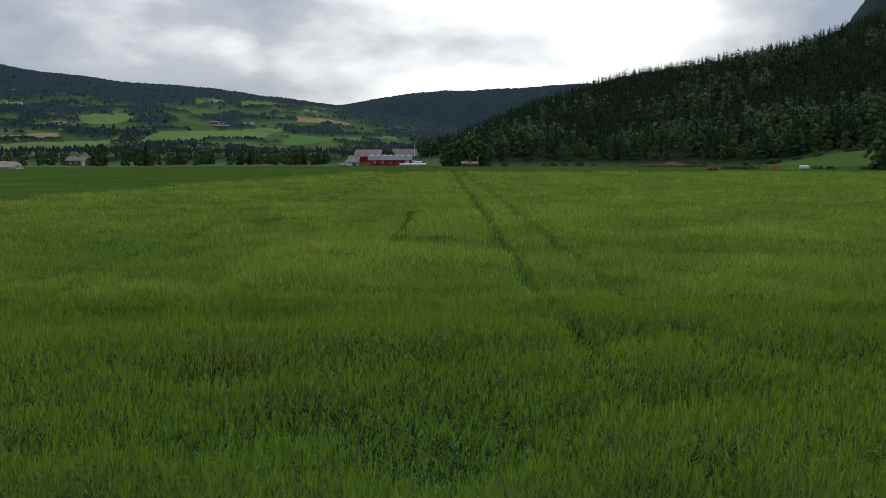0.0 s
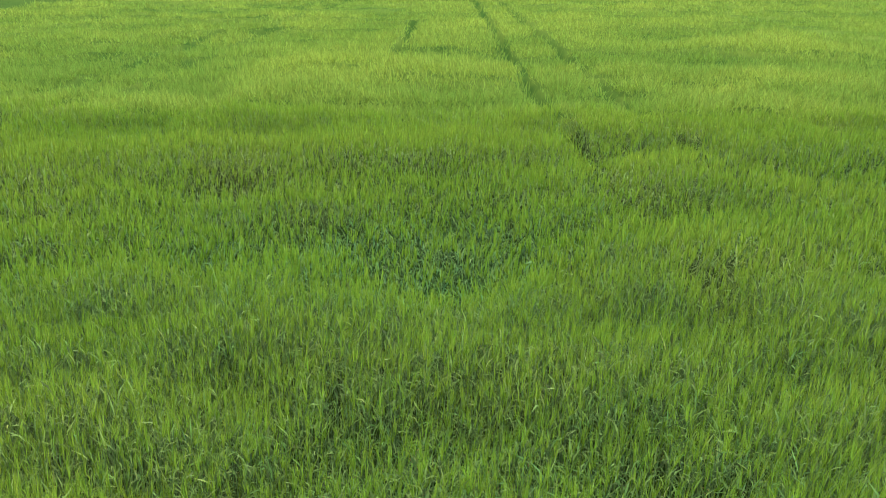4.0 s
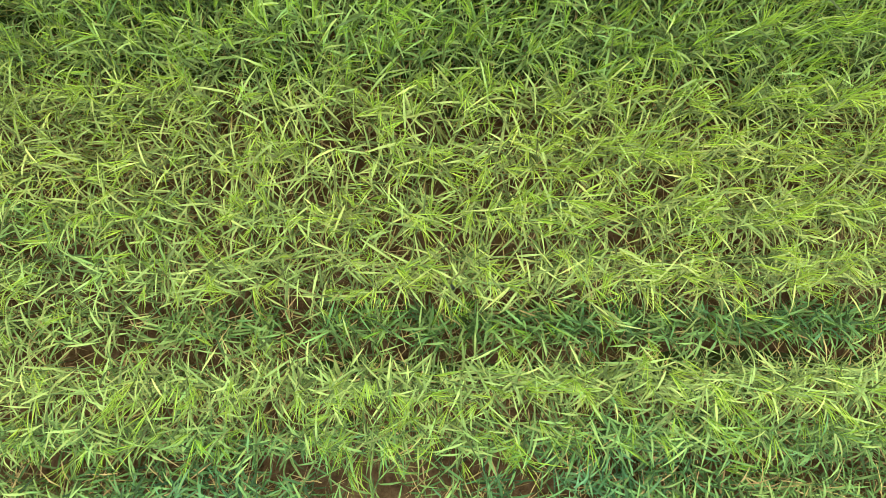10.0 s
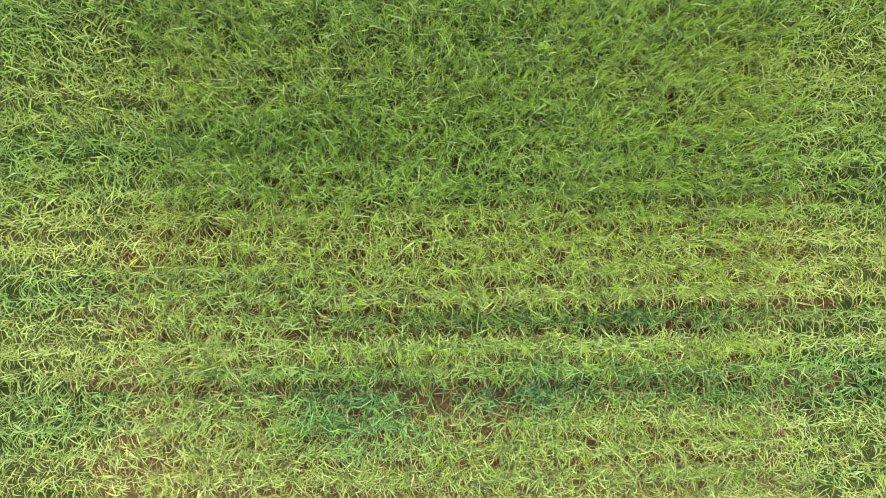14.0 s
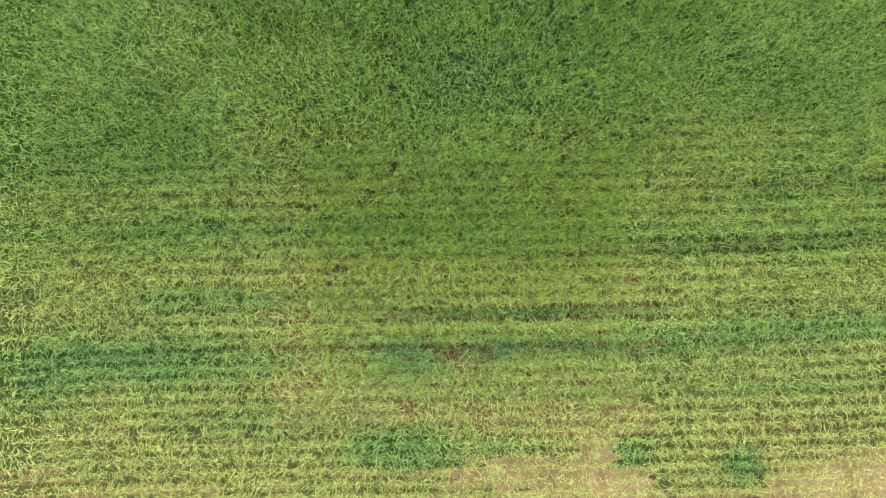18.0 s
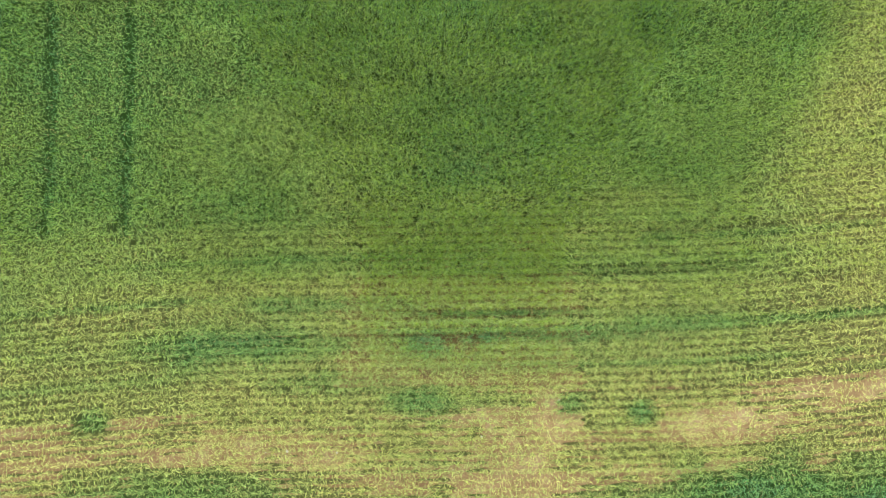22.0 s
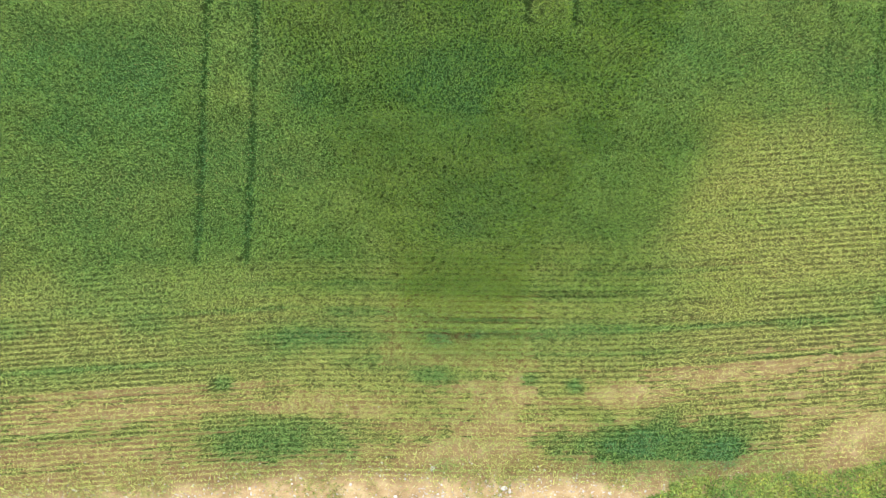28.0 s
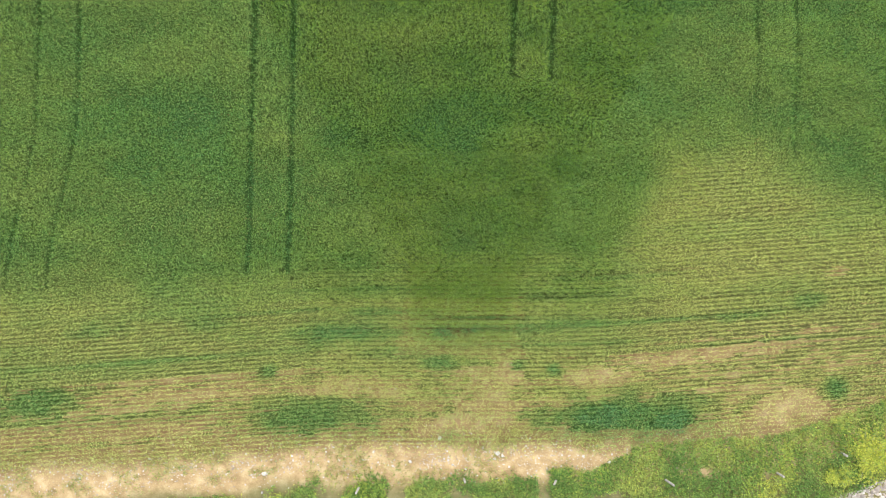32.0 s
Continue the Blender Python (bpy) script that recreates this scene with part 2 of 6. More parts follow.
LUSH_X = [-60, -23, -17, -10, -5, 0, 6, 7.6, 8.8, 10.4, 13.5, 16.5, 20, 24, 60]
LUSH_Y = [-3.0, -0.4, 0.3, 0.9, 1.7, 2.1, 2.4, 3.6, 5.6, 7.0, 6.9, 5.6, 4.6, 3.8, 3.0]
TRAMS = [(-34.2, 0, 0.8), (-18.9, 0, 0.7), (-8.95, 0.9, 1.0), (3.05, 10.2, 1.0), (14.4, 6.6, 0.55), (26.6, 3, 0.7), (38.8, 3, 0.7)]     # middles of the sprayer's wheel tracks, and where they begin
GAUGE = 1.85


def tram_dist(x, y):
    """Distance to the nearest wheel track; the tracks end at the headland."""
    x, y = np.asarray(x, float), np.asarray(y, float)
    best = np.full(np.broadcast(x, y).shape, 9.0)
    drift = np.where(x < -16, -1.3 * sstep(9, 0, y), 0.0)
    for c, start, depth in TRAMS:
        for s in (-0.5, 0.5):
            wob = 0.14 * (vnoise(y * 0.22, 0 * x + c + s, 5) - 0.5)
            best = np.minimum(best, np.abs(x - drift - c - s * GAUGE - wob) + 2 * sstep(start + 0.8, start - 0.4, y) + 0.2 * (1 - depth))
    # wheel mark that bends from the sprayer's track into the headland
    arc = 1.15 + 0.15 * np.clip(-3.6 - x, 0, 9) ** 2
    best = np.minimum(best, 0.13 + np.abs(y - arc) / np.sqrt(1 + (0.3 * np.clip(-3.6 - x, 0, 9)) ** 2) + 2 * sstep(-3.6, -2.8, x) + 2 * sstep(-7.6, -8.0, x))
    # the short bent track ahead of the hover point
    best = np.minimum(best, np.abs(x + 1.62 + 0.10 * np.sin(y * 0.3)) + 2 * sstep(27, 24, y) + 2 * sstep(47, 50, y))
    return best


def lushness(x, y):
    """0 in the thin, yellowed headland to 1 in the thick crop."""
    edge = np.interp(x, LUSH_X, LUSH_Y) + 1.0 * (fbm(x * 0.45, y * 0.8, 11) - 0.5)
    soft = 1 + 1.3 * sstep(7, 9, x)
    return sstep(-0.5 * soft, 1.1 * soft, y - edge)


# thick dark patches and bare patches: middle, half axes, strength
DARK = [(7.6, -4.75, 4.0, 1.3, 0.85), (6.7, -4.65, 1.9, 0.8, 1.0), (9.9, -4.7, 1.8, 0.8, 1.0), (-7.0, -5.1, 3.6, 1.0, 0.7), (17.3, -3.1, 0.65, 0.65, 0.85), (4.3, -2.5, 0.40, 0.32, 0.85),
        (-8.9, -2.85, 0.45, 0.32, 0.7), (-1.1, -2.3, 0.95, 0.4, 0.7), (0.62, -0.72, 0.75, 0.24, 0.8), (-5.5, -1.0, 2.6, 0.55, 0.7), (-16.8, -1.2, 1.6, 0.5, 0.6), (-19.8, -4.6, 2.8, 0.9, 0.75),
        (2.6, -2.35, 0.4, 0.3, 0.6), (-3.4, 0.0, 2.4, 0.22, 0.6), (11.4, -5.6, 1.6, 0.7, 0.6), (-0.9, -0.95, 0.7, 0.3, 0.75), (13.0, 0.1, 1.8, 0.25, 0.55), (16.0, 0.9, 0.8, 0.5, 0.6), (-0.4, -5.6, 0.7, 0.3, 0.6),
        # the streak at (1.0, -0.15) paints a wheel gap's shade
        (-11.5, -0.7, 1.5, 0.4, 0.5), (-3.0, -1.9, 2.0, 0.3, 0.5), (2.5, -0.75, 2.4, 0.14, 0.5), (6.0, -0.35, 2.6, 0.16, 0.6), (1.0, -0.15, 2.0, 0.10, 0.55), (3.4, 0.72, 2.6, 0.12, 0.3), (4.0, -0.55, 7.0, 0.11, 0.6), (9.0, -0.15, 6.0, 0.10, 0.6),
        (1.5, 0.75, 3.0, 0.10, 0.25), (7.0, 1.75, 3.2, 0.13, 0.65), (-9.0, -0.15, 5.0, 0.10, 0.6), (-15.0, -2.6, 5.0, 0.16, 0.5), (-4.0, 1.05, 4.0, 0.10, 0.5), (14.0, -1.0, 5.0, 0.10, 0.55), (5.0, -1.35, 5.0, 0.10, 0.5)]
BARE = [(2.2, -2.75, 0.9, 0.55, 1.0), (6.3, -2.7, 1.5, 0.5, 0.85), (15.1, -4.1, 1.6, 1.0, 0.95), (0.4, -2.75, 1.5, 0.4, 0.7), (-0.28, -0.84, 0.75, 0.24, 1.5), (17.3, 2.2, 1.2, 0.5, 0.7), (9.5, -2.0, 5.0, 0.35, 0.55),
        (-5.0, -3.6, 2.6, 0.4, 0.4), (-13.0, -4.2, 3.0, 0.35, 0.3), (12.0, -1.6, 3.5, 0.4, 0.6), (1.5, -4.0, 1.6, 1.2, 0.48), (0.3, -5.2, 2.0, 0.8, 0.6), (-1.7, -0.74, 0.5, 0.10, 0.8), (13.6, 4.8, 2.5, 0.35, 0.3), (12.0, -0.95, 8.0, 0.10, 0.5), (10.0, -3.5, 7.0, 0.13, 0.6), (-12.0, -3.2, 7.0, 0.12, 0.5), (-17.0, -5.0, 5.0, 0.18, 0.5)]


def patches(x, y, rows, soft):
    x, y = np.broadcast_arrays(np.asarray(x, float), np.asarray(y, float))
    out = np.zeros(x.shape)
    for cx, cy, rx, ry, strength in rows:
        m = (np.abs(x - cx) < 2.2 * rx) & (np.abs(y - bend(x) - cy + bend(cx)) < 2.2 * ry)
        if m.any():
            out[m] = np.maximum(out[m], blob(x[m], y[m], cx, cy, rx, ry, strength, soft))
    return out


def dark_patch(x, y):
    return patches(x, y, DARK, 0.75)


def bare_patch(x, y):
    return patches(x, y, BARE, 0.95)


def head_tracks(x, w):
    """Old wheel marks along the headland's rows: 1 in the mark."""
    out = np.zeros(np.shape(x))
    for w0, x0, x1 in ((-0.17, -1.0, 9.0), (-0.20, -9.0, -3.0), (-0.72, -6.0, 4.5), (0.80, 3.2, 6.8), (1.75, 4.0, 10.5), (-2.05, 5.0, 21.0), (-3.3, 4.0, 21.0), (-2.6, -20.0, -6.0), (-4.3, -21.0, -9.0), (0.35, 8.0, 21.0), (-0.5, 9.0, 21.0)):
        d = np.abs(w - w0 - 0.10 * (vnoise(x * 0.35, 0 * x + w0, 6) - 0.5))
        out = np.maximum(out, (1 - sstep(0.05, 0.14, d)) * sstep(x0 - 1.5, x0, x) * sstep(x1 + 1.5, x1, x))
    return out


ROW = 0.20                                                # spacing of the drill rows that show


def row_phase(x, y):
    """0 between the drill rows to 1 on them, for the headland."""
    w = y - bend(x)
    return 0.5 + 0.5 * np.cos(2 * np.pi * np.clip(w, -500, 500) / ROW)


def crop(x, y):
    """Density 0..1, height in metres and vigour 0..1 of the barley at a place."""
    x, y = np.asarray(x, float), np.asarray(y, float)
    w = y - bend(x)
    lush, dark = lushness(x, y), dark_patch(x, y)
    streak = fbm(x * 0.06, w * 1.9, 21, 5)               # bands along the rows
    patch = fbm(x * 0.35, y * 0.5, 31, 4)
    wave = fbm(x * 0.34, y * 0.62, 41, 3)
    fine = fbm(x * 1.7, y * 1.7, 43, 2)
    thin = bare_patch(x, y) * (1 - dark)
    late = sstep(4.8, 6.5, y) * sstep(11.5, 8.5, y) * sstep(0.35, 0.6, fbm(x * 0.16 + 3, y * 0.3, 47, 3)) * sstep(-21, -14, x) * sstep(13, 8, x)      # lags behind: short, blue-green, few heads
    poor = sstep(6.5, 10.0, x) * 0.36
    head_v = np.clip(0.27 + 0.07 * sstep(-2.0, -0.4, w) * sstep(6, 3, np.abs(x)) + 0.85 * (streak - 0.46) + 0.45 * (patch - 0.5) + sstep(-4.0, 1.0, w) * 0.16 - 0.12 * sstep(-1.5, -3.2, w) - poor, 0.0, 0.8)
    head_d = np.clip(0.95 + 0.6 * (streak - 0.48) + 0.035 * np.minimum(w + 0.8, 0), 0.6, 1.0)
    vig = head_v * (1 - lush) + lush * np.clip(0.80 + 0.35 * (patch - 0.5) + 0.35 * (wave - 0.5) + 0.12 * (fine - 0.5), 0.58, 1.05) + 0.14 * late * lush
    den = head_d * (1 - lush) + lush * 1.0
    tall = np.clip(0.64 - 1.0 * (wave - 0.5) + 0.10 * (patch - 0.5) + 0.24 * (fine - 0.5) - 0.07 * late + 0.12 * sstep(4, 2, y) * sstep(5, 3, np.abs(x)), 0.38, 0.86)
    hgt = (0.30 + 0.18 * head_v + 0.22 * sstep(-1.4, 0.8, w)) * (1 - lush) + lush * tall
    vig = vig - 0.30 * sstep(-13, -18, x) * sstep(-2.6, -0.9, y) * sstep(2.6, 0.8, y)      # yellowing end of the headland
    vig = vig + dark * (1.15 - vig)
    den, hgt = np.maximum(den, dark), hgt + dark * (0.40 - hgt) * (1 - lush)
    den = den * np.maximum(1 - 0.62 * thin, 0.05)
    mark = head_tracks(x, w) * (1 - lush) * (0.5 + fbm(x * 0.7, w * 2, 53, 2))
    # wheel marks darken in colour too, for the shade of their gap
    den, hgt, vig = den * (1 - 0.18 * mark), hgt * (1 - 0.32 * mark), vig + mark * 0.08
    far = sstep(9, 18, y) * 0.05 + np.clip(y - 18, 0, 150) * 0.0007
    track = 1 - sstep(0.06 + far, 0.20 + far, tram_dist(x, y))
    # track vigour: overgrown deeper green, plus groove shade put into the colour
    den, hgt, vig = den * (1 - (0.45 + 0.2 * sstep(9, 14, y)) * track), hgt * (1 - (0.42 + 0.16 * sstep(9, 14, y)) * track), vig + track * 0.2
    den = den * sstep(-6.7, -5.8, w + 0.9 * (fbm(x * 0.6, y * 0.6, 51) - 0.5))
    return den, hgt, np.clip(vig, 0, 1.3)


def field_edge(y):
    """Where the barley meets the grass field beside it."""
    return np.interp(y, [0, 30, 57, 150, 200], [-60, -34, -29, -19, -16])


# ---- mesh helpers ----
def mesh_np(name, co, faces, mats, mat_index=None, attrs=None, smooth=True):
    """A mesh from numpy arrays; faces: (n, 3) or (n, 4), or a list of such arrays."""
    groups = faces if isinstance(faces, list) else [faces]
    me = bpy.data.meshes.new(name)
    loops = np.concatenate([g.ravel() for g in groups]).astype(np.int32)
    sizes = np.concatenate([np.full(len(g), g.shape[1]) for g in groups])
    starts = np.concatenate([[0], np.cumsum(sizes)[:-1]]).astype(np.int32)
    me.vertices.add(len(co))
    me.vertices.foreach_set("co", np.asarray(co, np.float32).ravel())
    me.loops.add(len(loops))
    me.loops.foreach_set("vertex_index", loops)
    me.polygons.add(len(starts))
    me.polygons.foreach_set("loop_start", starts)
    for m in mats:
        me.materials.append(m)
    if mat_index is not None:
        me.polygons.foreach_set("material_index", np.asarray(mat_index, np.int32))
    me.polygons.foreach_set("use_smooth", np.full(len(starts), smooth))
    for key, val in (attrs or {}).items():
        me.attributes.new(key, "FLOAT", "POINT").data.foreach_set("value", np.asarray(val, np.float32))
    me.update(calc_edges=True)
    return me


def grid(nu, nv):
    a = (np.arange(nu - 1)[:, None] * nv + np.arange(nv - 1)[None]).ravel()
    return np.stack([a, a + nv, a + nv + 1, a + 1], 1)


def part(name, bm, material, parent, label="", smooth=False):
    """Links a bmesh as one mesh object under a thing or a part."""
    me = bpy.data.meshes.new(name)
    bm.to_mesh(me)
    bm.free()
    me.materials.append(material)
    if smooth:
        for p in me.polygons:
            p.use_smooth = True
    ob = new(name, me)
    ob.parent = parent
    return tagged(ob, label)


def box(bm, x0, y0, z0, x1, y1, z1, m=None, bevel=0.0):
    vs = bmesh.ops.create_cube(bm, size=1.0)["verts"]
    for v in vs:
        v.co = Vector((x0 + (v.co.x + 0.5) * (x1 - x0), y0 + (v.co.y + 0.5) * (y1 - y0), z0 + (v.co.z + 0.5) * (z1 - z0)))
    if m:
        bmesh.ops.transform(bm, matrix=m, verts=vs)
    return vs


def tube(bm, a, b, r0, r1, n=8):
    a, b = Vector(a), Vector(b)
    q = (b - a).to_track_quat("Z", "Y").to_matrix()
    rings = [[bm.verts.new(p + q @ Vector((r * math.cos(2 * math.pi * k / n), r * math.sin(2 * math.pi * k / n), 0))) for k in range(n)] for p, r in ((a, r0), (b, r1))]
    for k in range(n):
        bm.faces.new((rings[0][k], rings[0][(k + 1) % n], rings[1][(k + 1) % n], rings[1][k]))
    bm.faces.new(rings[1])
    bm.faces.new(rings[0][::-1])


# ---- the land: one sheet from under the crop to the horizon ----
FOC = 1532.0


def az_of(px):
    return (px - 784.0) / FOC


def skyline(t, xs, ys):
    return np.interp(t, [az_of(v) for v in xs], [(279.0 - v) / FOC for v in ys])


def land(x, y):
    """Height of the land. The field is level; beyond it the valley's far side, a far ridge and a steep wooded hill."""
    x, y = np.asarray(x, float), np.asarray(y, float)
    r = np.hypot(x, y)
    t = np.where(y > 1, x / np.maximum(y, 1), np.sign(x) * 3.0)
    t = np.clip(t, -3, 3)
    z = -0.5 * sstep(170, 420, r)
    far = skyline(t, [-800, 0, 100, 200, 330, 450, 560, 588, 660, 740, 800, 900, 1000], [85, 131, 142, 151, 157, 170, 183, 186, 197, 211, 226, 252, 272])
    slope = -9 * sstep(380, 700, r) * sstep(0.06, -0.03, t) + far * np.minimum(r, 3900) * sstep(640, 3900, r) ** 1.15
    ridge = skyline(t, [480, 588, 640, 730, 870, 1020, 1200, 2500], [215, 190, 181, 166, 161, 152, 148, 190]) * r * sstep(3200, 4750, r) - 9
    slope = np.maximum(slope, ridge)
    hill = skyline(t, [700, 800, 860, 960, 1060, 1110, 1300, 1400, 1480, 1568, 2000, 3000], [279, 258, 224, 188, 157, 145, 119, 103, 83, 58, 20, 60])
    base = np.interp(t, [az_of(v) for v in (700, 900, 1300, 1568, 2200)], [470, 375, 330, 300, 240])
    up = sstep(0, 1, (r - base) / (820 - base)) * 0.75 + 0.25 * np.clip((r - base) / (820 - base), 0, 1)
    hz = hill * 820 * up * (1 - 0.35 * sstep(900, 2500, r))
    back = skyline(t, [1300, 1420, 1568, 1900, 2600], [279, 150, -25, -160, 60]) * np.minimum(r, 2600) * sstep(1100, 2500, r)
    # meadow that climbs at the hill's foot
    mead = 6.5 * sstep(az_of(1290), az_of(1568), t) * sstep(255, 330, r)
    z = z + np.where(y > 1, np.maximum(np.maximum(slope, hz), np.maximum(back, mead)), 0)
    rough = (fbm(x / 160, y / 160, 61, 2) - 0.5) * 16 * sstep(500, 1500, r) + (fbm(x / 60, y / 60, 62, 2) - 0.5) * 2.0 * sstep(340, 500, r)
    return z + rough * sstep(300, 600, r)


def soil_height(x, y):
    w = y - bend(x)
    clod = (fbm(x * 3.1, y * 3.1, 71, 3) - 0.5) * 0.05
    furrow = -0.02 * (1 - row_phase(x, y)) * (1 - lushness(x, y))
    bank = 0.10 * (fbm(x * 0.8, y * 0.8, 72) - 0.4) * sstep(-5.6, -6.6, w)
    rut = -0.05 * (1 - sstep(0.10, 0.26, tram_dist(x, y)))
    return clod + furrow + bank + rut


def soil_mat():
    m, nt, s = make_mat("field_soil", 0.95, 0.03)
    at = nt.nodes.new("ShaderNodeAttribute")
    at.attribute_name = "cover"
    dry = nt.nodes.new("ShaderNodeAttribute")
    dry.attribute_name = "dry"
    n1, n2 = noise_node(nt, 1.7, 6), noise_node(nt, 23.0, 6, 0.7)
    brown = ramp_node(nt, [(0.3, (0.060, 0.034, 0.015)), (0.5, (0.125, 0.070, 0.030)), (0.75, (0.20, 0.122, 0.056))])
    pale = ramp_node(nt, [(0.36, (0.22, 0.145, 0.068)), (0.5, (0.36, 0.245, 0.118)), (0.62, (0.50, 0.375, 0.198))])
    nt.links.new(n2.outputs["Fac"], brown.inputs["Fac"])
    add = nt.nodes.new("ShaderNodeMath")
    add.operation = "MULTIPLY_ADD"
    add.inputs[1].default_value = 0.5
    half = nt.nodes.new("ShaderNodeMath")
    half.operation = "MULTIPLY"
    half.inputs[1].default_value = 0.5
    nt.links.new(n1.outputs["Fac"], half.inputs[0])
    nt.links.new(n2.outputs["Fac"], add.inputs[0])
    nt.links.new(half.outputs["Value"], add.inputs[2])
    nt.links.new(add.outputs["Value"], pale.inputs["Fac"])
    mx = mix_node(nt)
    nt.links.new(dry.outputs["Fac"], mx.inputs["Factor"])
    nt.links.new(brown.outputs["Color"], mx.inputs["A"])
    nt.links.new(pale.outputs["Color"], mx.inputs["B"])
    # grass sward and woodland floor away from the ploughed soil
    n3 = noise_node(nt, 0.02, 6)
    sward = ramp_node(nt, [(0.35, (0.030, 0.052, 0.018)), (0.55, (0.045, 0.080, 0.024)), (0.7, (0.065, 0.105, 0.03))])
    nt.links.new(n3.outputs["Fac"], sward.inputs["Fac"])
    wd = nt.nodes.new("ShaderNodeAttribute")
    wd.attribute_name = "wooded"
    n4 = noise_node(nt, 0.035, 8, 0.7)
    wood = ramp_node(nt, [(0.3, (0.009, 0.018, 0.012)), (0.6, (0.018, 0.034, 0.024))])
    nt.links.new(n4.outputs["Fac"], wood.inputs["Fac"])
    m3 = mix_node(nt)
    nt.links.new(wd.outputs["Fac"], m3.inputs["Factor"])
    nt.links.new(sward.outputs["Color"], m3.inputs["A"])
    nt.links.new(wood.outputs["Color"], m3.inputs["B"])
    m2 = mix_node(nt)
    nt.links.new(at.outputs["Fac"], m2.inputs["Factor"])
    nt.links.new(mx.outputs["Result"], m2.inputs["A"])
    nt.links.new(m3.outputs["Result"], m2.inputs["B"])
    nt.links.new(m2.outputs["Result"], s.inputs["Base Color"])
    bp = nt.nodes.new("ShaderNodeBump")
    bp.inputs["Strength"].default_value, bp.inputs["Distance"].default_value = 0.6, 0.02
    nt.links.new(n2.outputs["Fac"], bp.inputs["Height"])
    nt.links.new(bp.outputs["Normal"], s.inputs["Normal"])
    return m


M_SOIL = soil_mat()


def axis(lo, hi, fine, far, grow=1.13):
    """Grid lines: even between lo and hi, then ever wider out to far."""
    mid = list(np.arange(lo, hi + fine / 2, fine))
    out, step, v = [], fine, hi
    while v < far:
        step *= grow
        v += step
        out.append(v)
    back, step, v = [], fine, lo
    while v > -far:
        step *= grow
        v -= step
        back.append(v)
    return np.array(back[::-1] + mid + out)


def build_ground():
    gx, gy = axis(-24, 24, 0.30, 5200, 1.12), axis(-12, 15, 0.24, 5200, 1.11)
    X, Y = np.meshgrid(gx, gy, indexing="ij")
    Z = land(X, Y)
    near = (np.abs(X) < 60) & (np.abs(Y) < 60)
    Z = Z + np.where(near, soil_height(X, Y), 0)
    r = np.hypot(X, Y)
    w = Y - bend(X)
    cover = np.maximum(np.maximum(sstep(150, 175, r), sstep(0, -4, X - field_edge(Y)) * (Y > 20)), sstep(-7.5, -8.3, w + 0.9 * (fbm(X * 0.7, Y * 0.7, 83) - 0.5)) * 0.6)
    # grass beyond the track behind the fence and round the ploughed strip
    cover = np.maximum(cover, np.maximum(sstep(-9.5, -12, w), np.maximum(sstep(25, 28, np.abs(X)), sstep(17, 19, Y))))
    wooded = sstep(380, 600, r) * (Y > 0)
    # the valley and hill sheet lies over the coarse ground here
    bearing = X / np.maximum(Y, 1)
    Z = Z - 22 * sstep(420, 620, r) * (Y > 50) * sstep(0.72, 0.66, np.abs(bearing))
    dry = np.maximum(sstep(-0.5, -3.0, w) * np.clip(0.32 + 0.55 * bare_patch(X, Y), 0, 1), sstep(-5.5, -6.6, w + 0.8 * (fbm(X, Y, 81) - 0.5)))
    dry = np.maximum(dry, 0.45 * sstep(8, 11, X) * (1 - lushness(X, Y)))
    co = np.stack([X, Y, Z], -1).reshape(-1, 3)
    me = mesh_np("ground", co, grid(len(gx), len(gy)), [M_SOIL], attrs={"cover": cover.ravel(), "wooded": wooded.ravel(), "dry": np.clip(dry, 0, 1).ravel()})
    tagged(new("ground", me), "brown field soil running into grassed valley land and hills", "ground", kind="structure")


build_ground()


# ---- blades ----
def blades(base, azim, length, width, elev, droop, segs, twist=0.0, taper=0.75):
    """Arching blades: segs 0, one triangle; 1, a folded kite of two; 2 and up, quads with a pointed tip."""
    n = len(length)
    s = np.array([0.0, 0.42, 1.0]) if segs == 1 else np.linspace(0, 1, max(segs, 1) + 1)
    ang = elev[:, None] - droop[:, None] * s[None] ** 1.3
    step = length[:, None] * np.diff(s)[None]
    mid = 0.5 * (ang[:, 1:] + ang[:, :-1])
    h = np.concatenate([np.zeros((n, 1)), np.cumsum(np.cos(mid) * step, 1)], 1)
    v = np.concatenate([np.zeros((n, 1)), np.cumsum(np.sin(mid) * step, 1)], 1)
    ca, sa = np.cos(azim)[:, None], np.sin(azim)[:, None]
    line = np.stack([base[:, 0:1] + h * ca, base[:, 1:2] + h * sa, base[:, 2:3] + v], -1)
    tw = (twist * (s[None] - 0.2)) if np.ndim(twist) == 0 else twist[:, None] * (s[None] - 0.2) * 2
    side = np.stack([-sa * np.cos(tw), ca * np.cos(tw), np.sin(tw) + 0 * ca], -1)
    if segs == 0:
        wide = side[:, 0] * (0.42 * width)[:, None]
        return np.stack([line[:, 0] - wide, line[:, 0] + wide, line[:, 1]], 1)
    if segs == 1:
        wide = side[:, 1] * (0.5 * width)[:, None]
        return np.stack([line[:, 0], line[:, 1] - wide, line[:, 1] + wide, line[:, 2]], 1)
    prof = np.maximum(np.minimum(1.0, (0.45 + 2.2 * s)) * (1 - s ** 2.2) ** taper, 0.02)
    off = side * (0.5 * width[:, None] * prof[None])[..., None]
    both = np.stack([line - off, line + off], 2).reshape(n, -1, 3)
    return both[:, :-1]


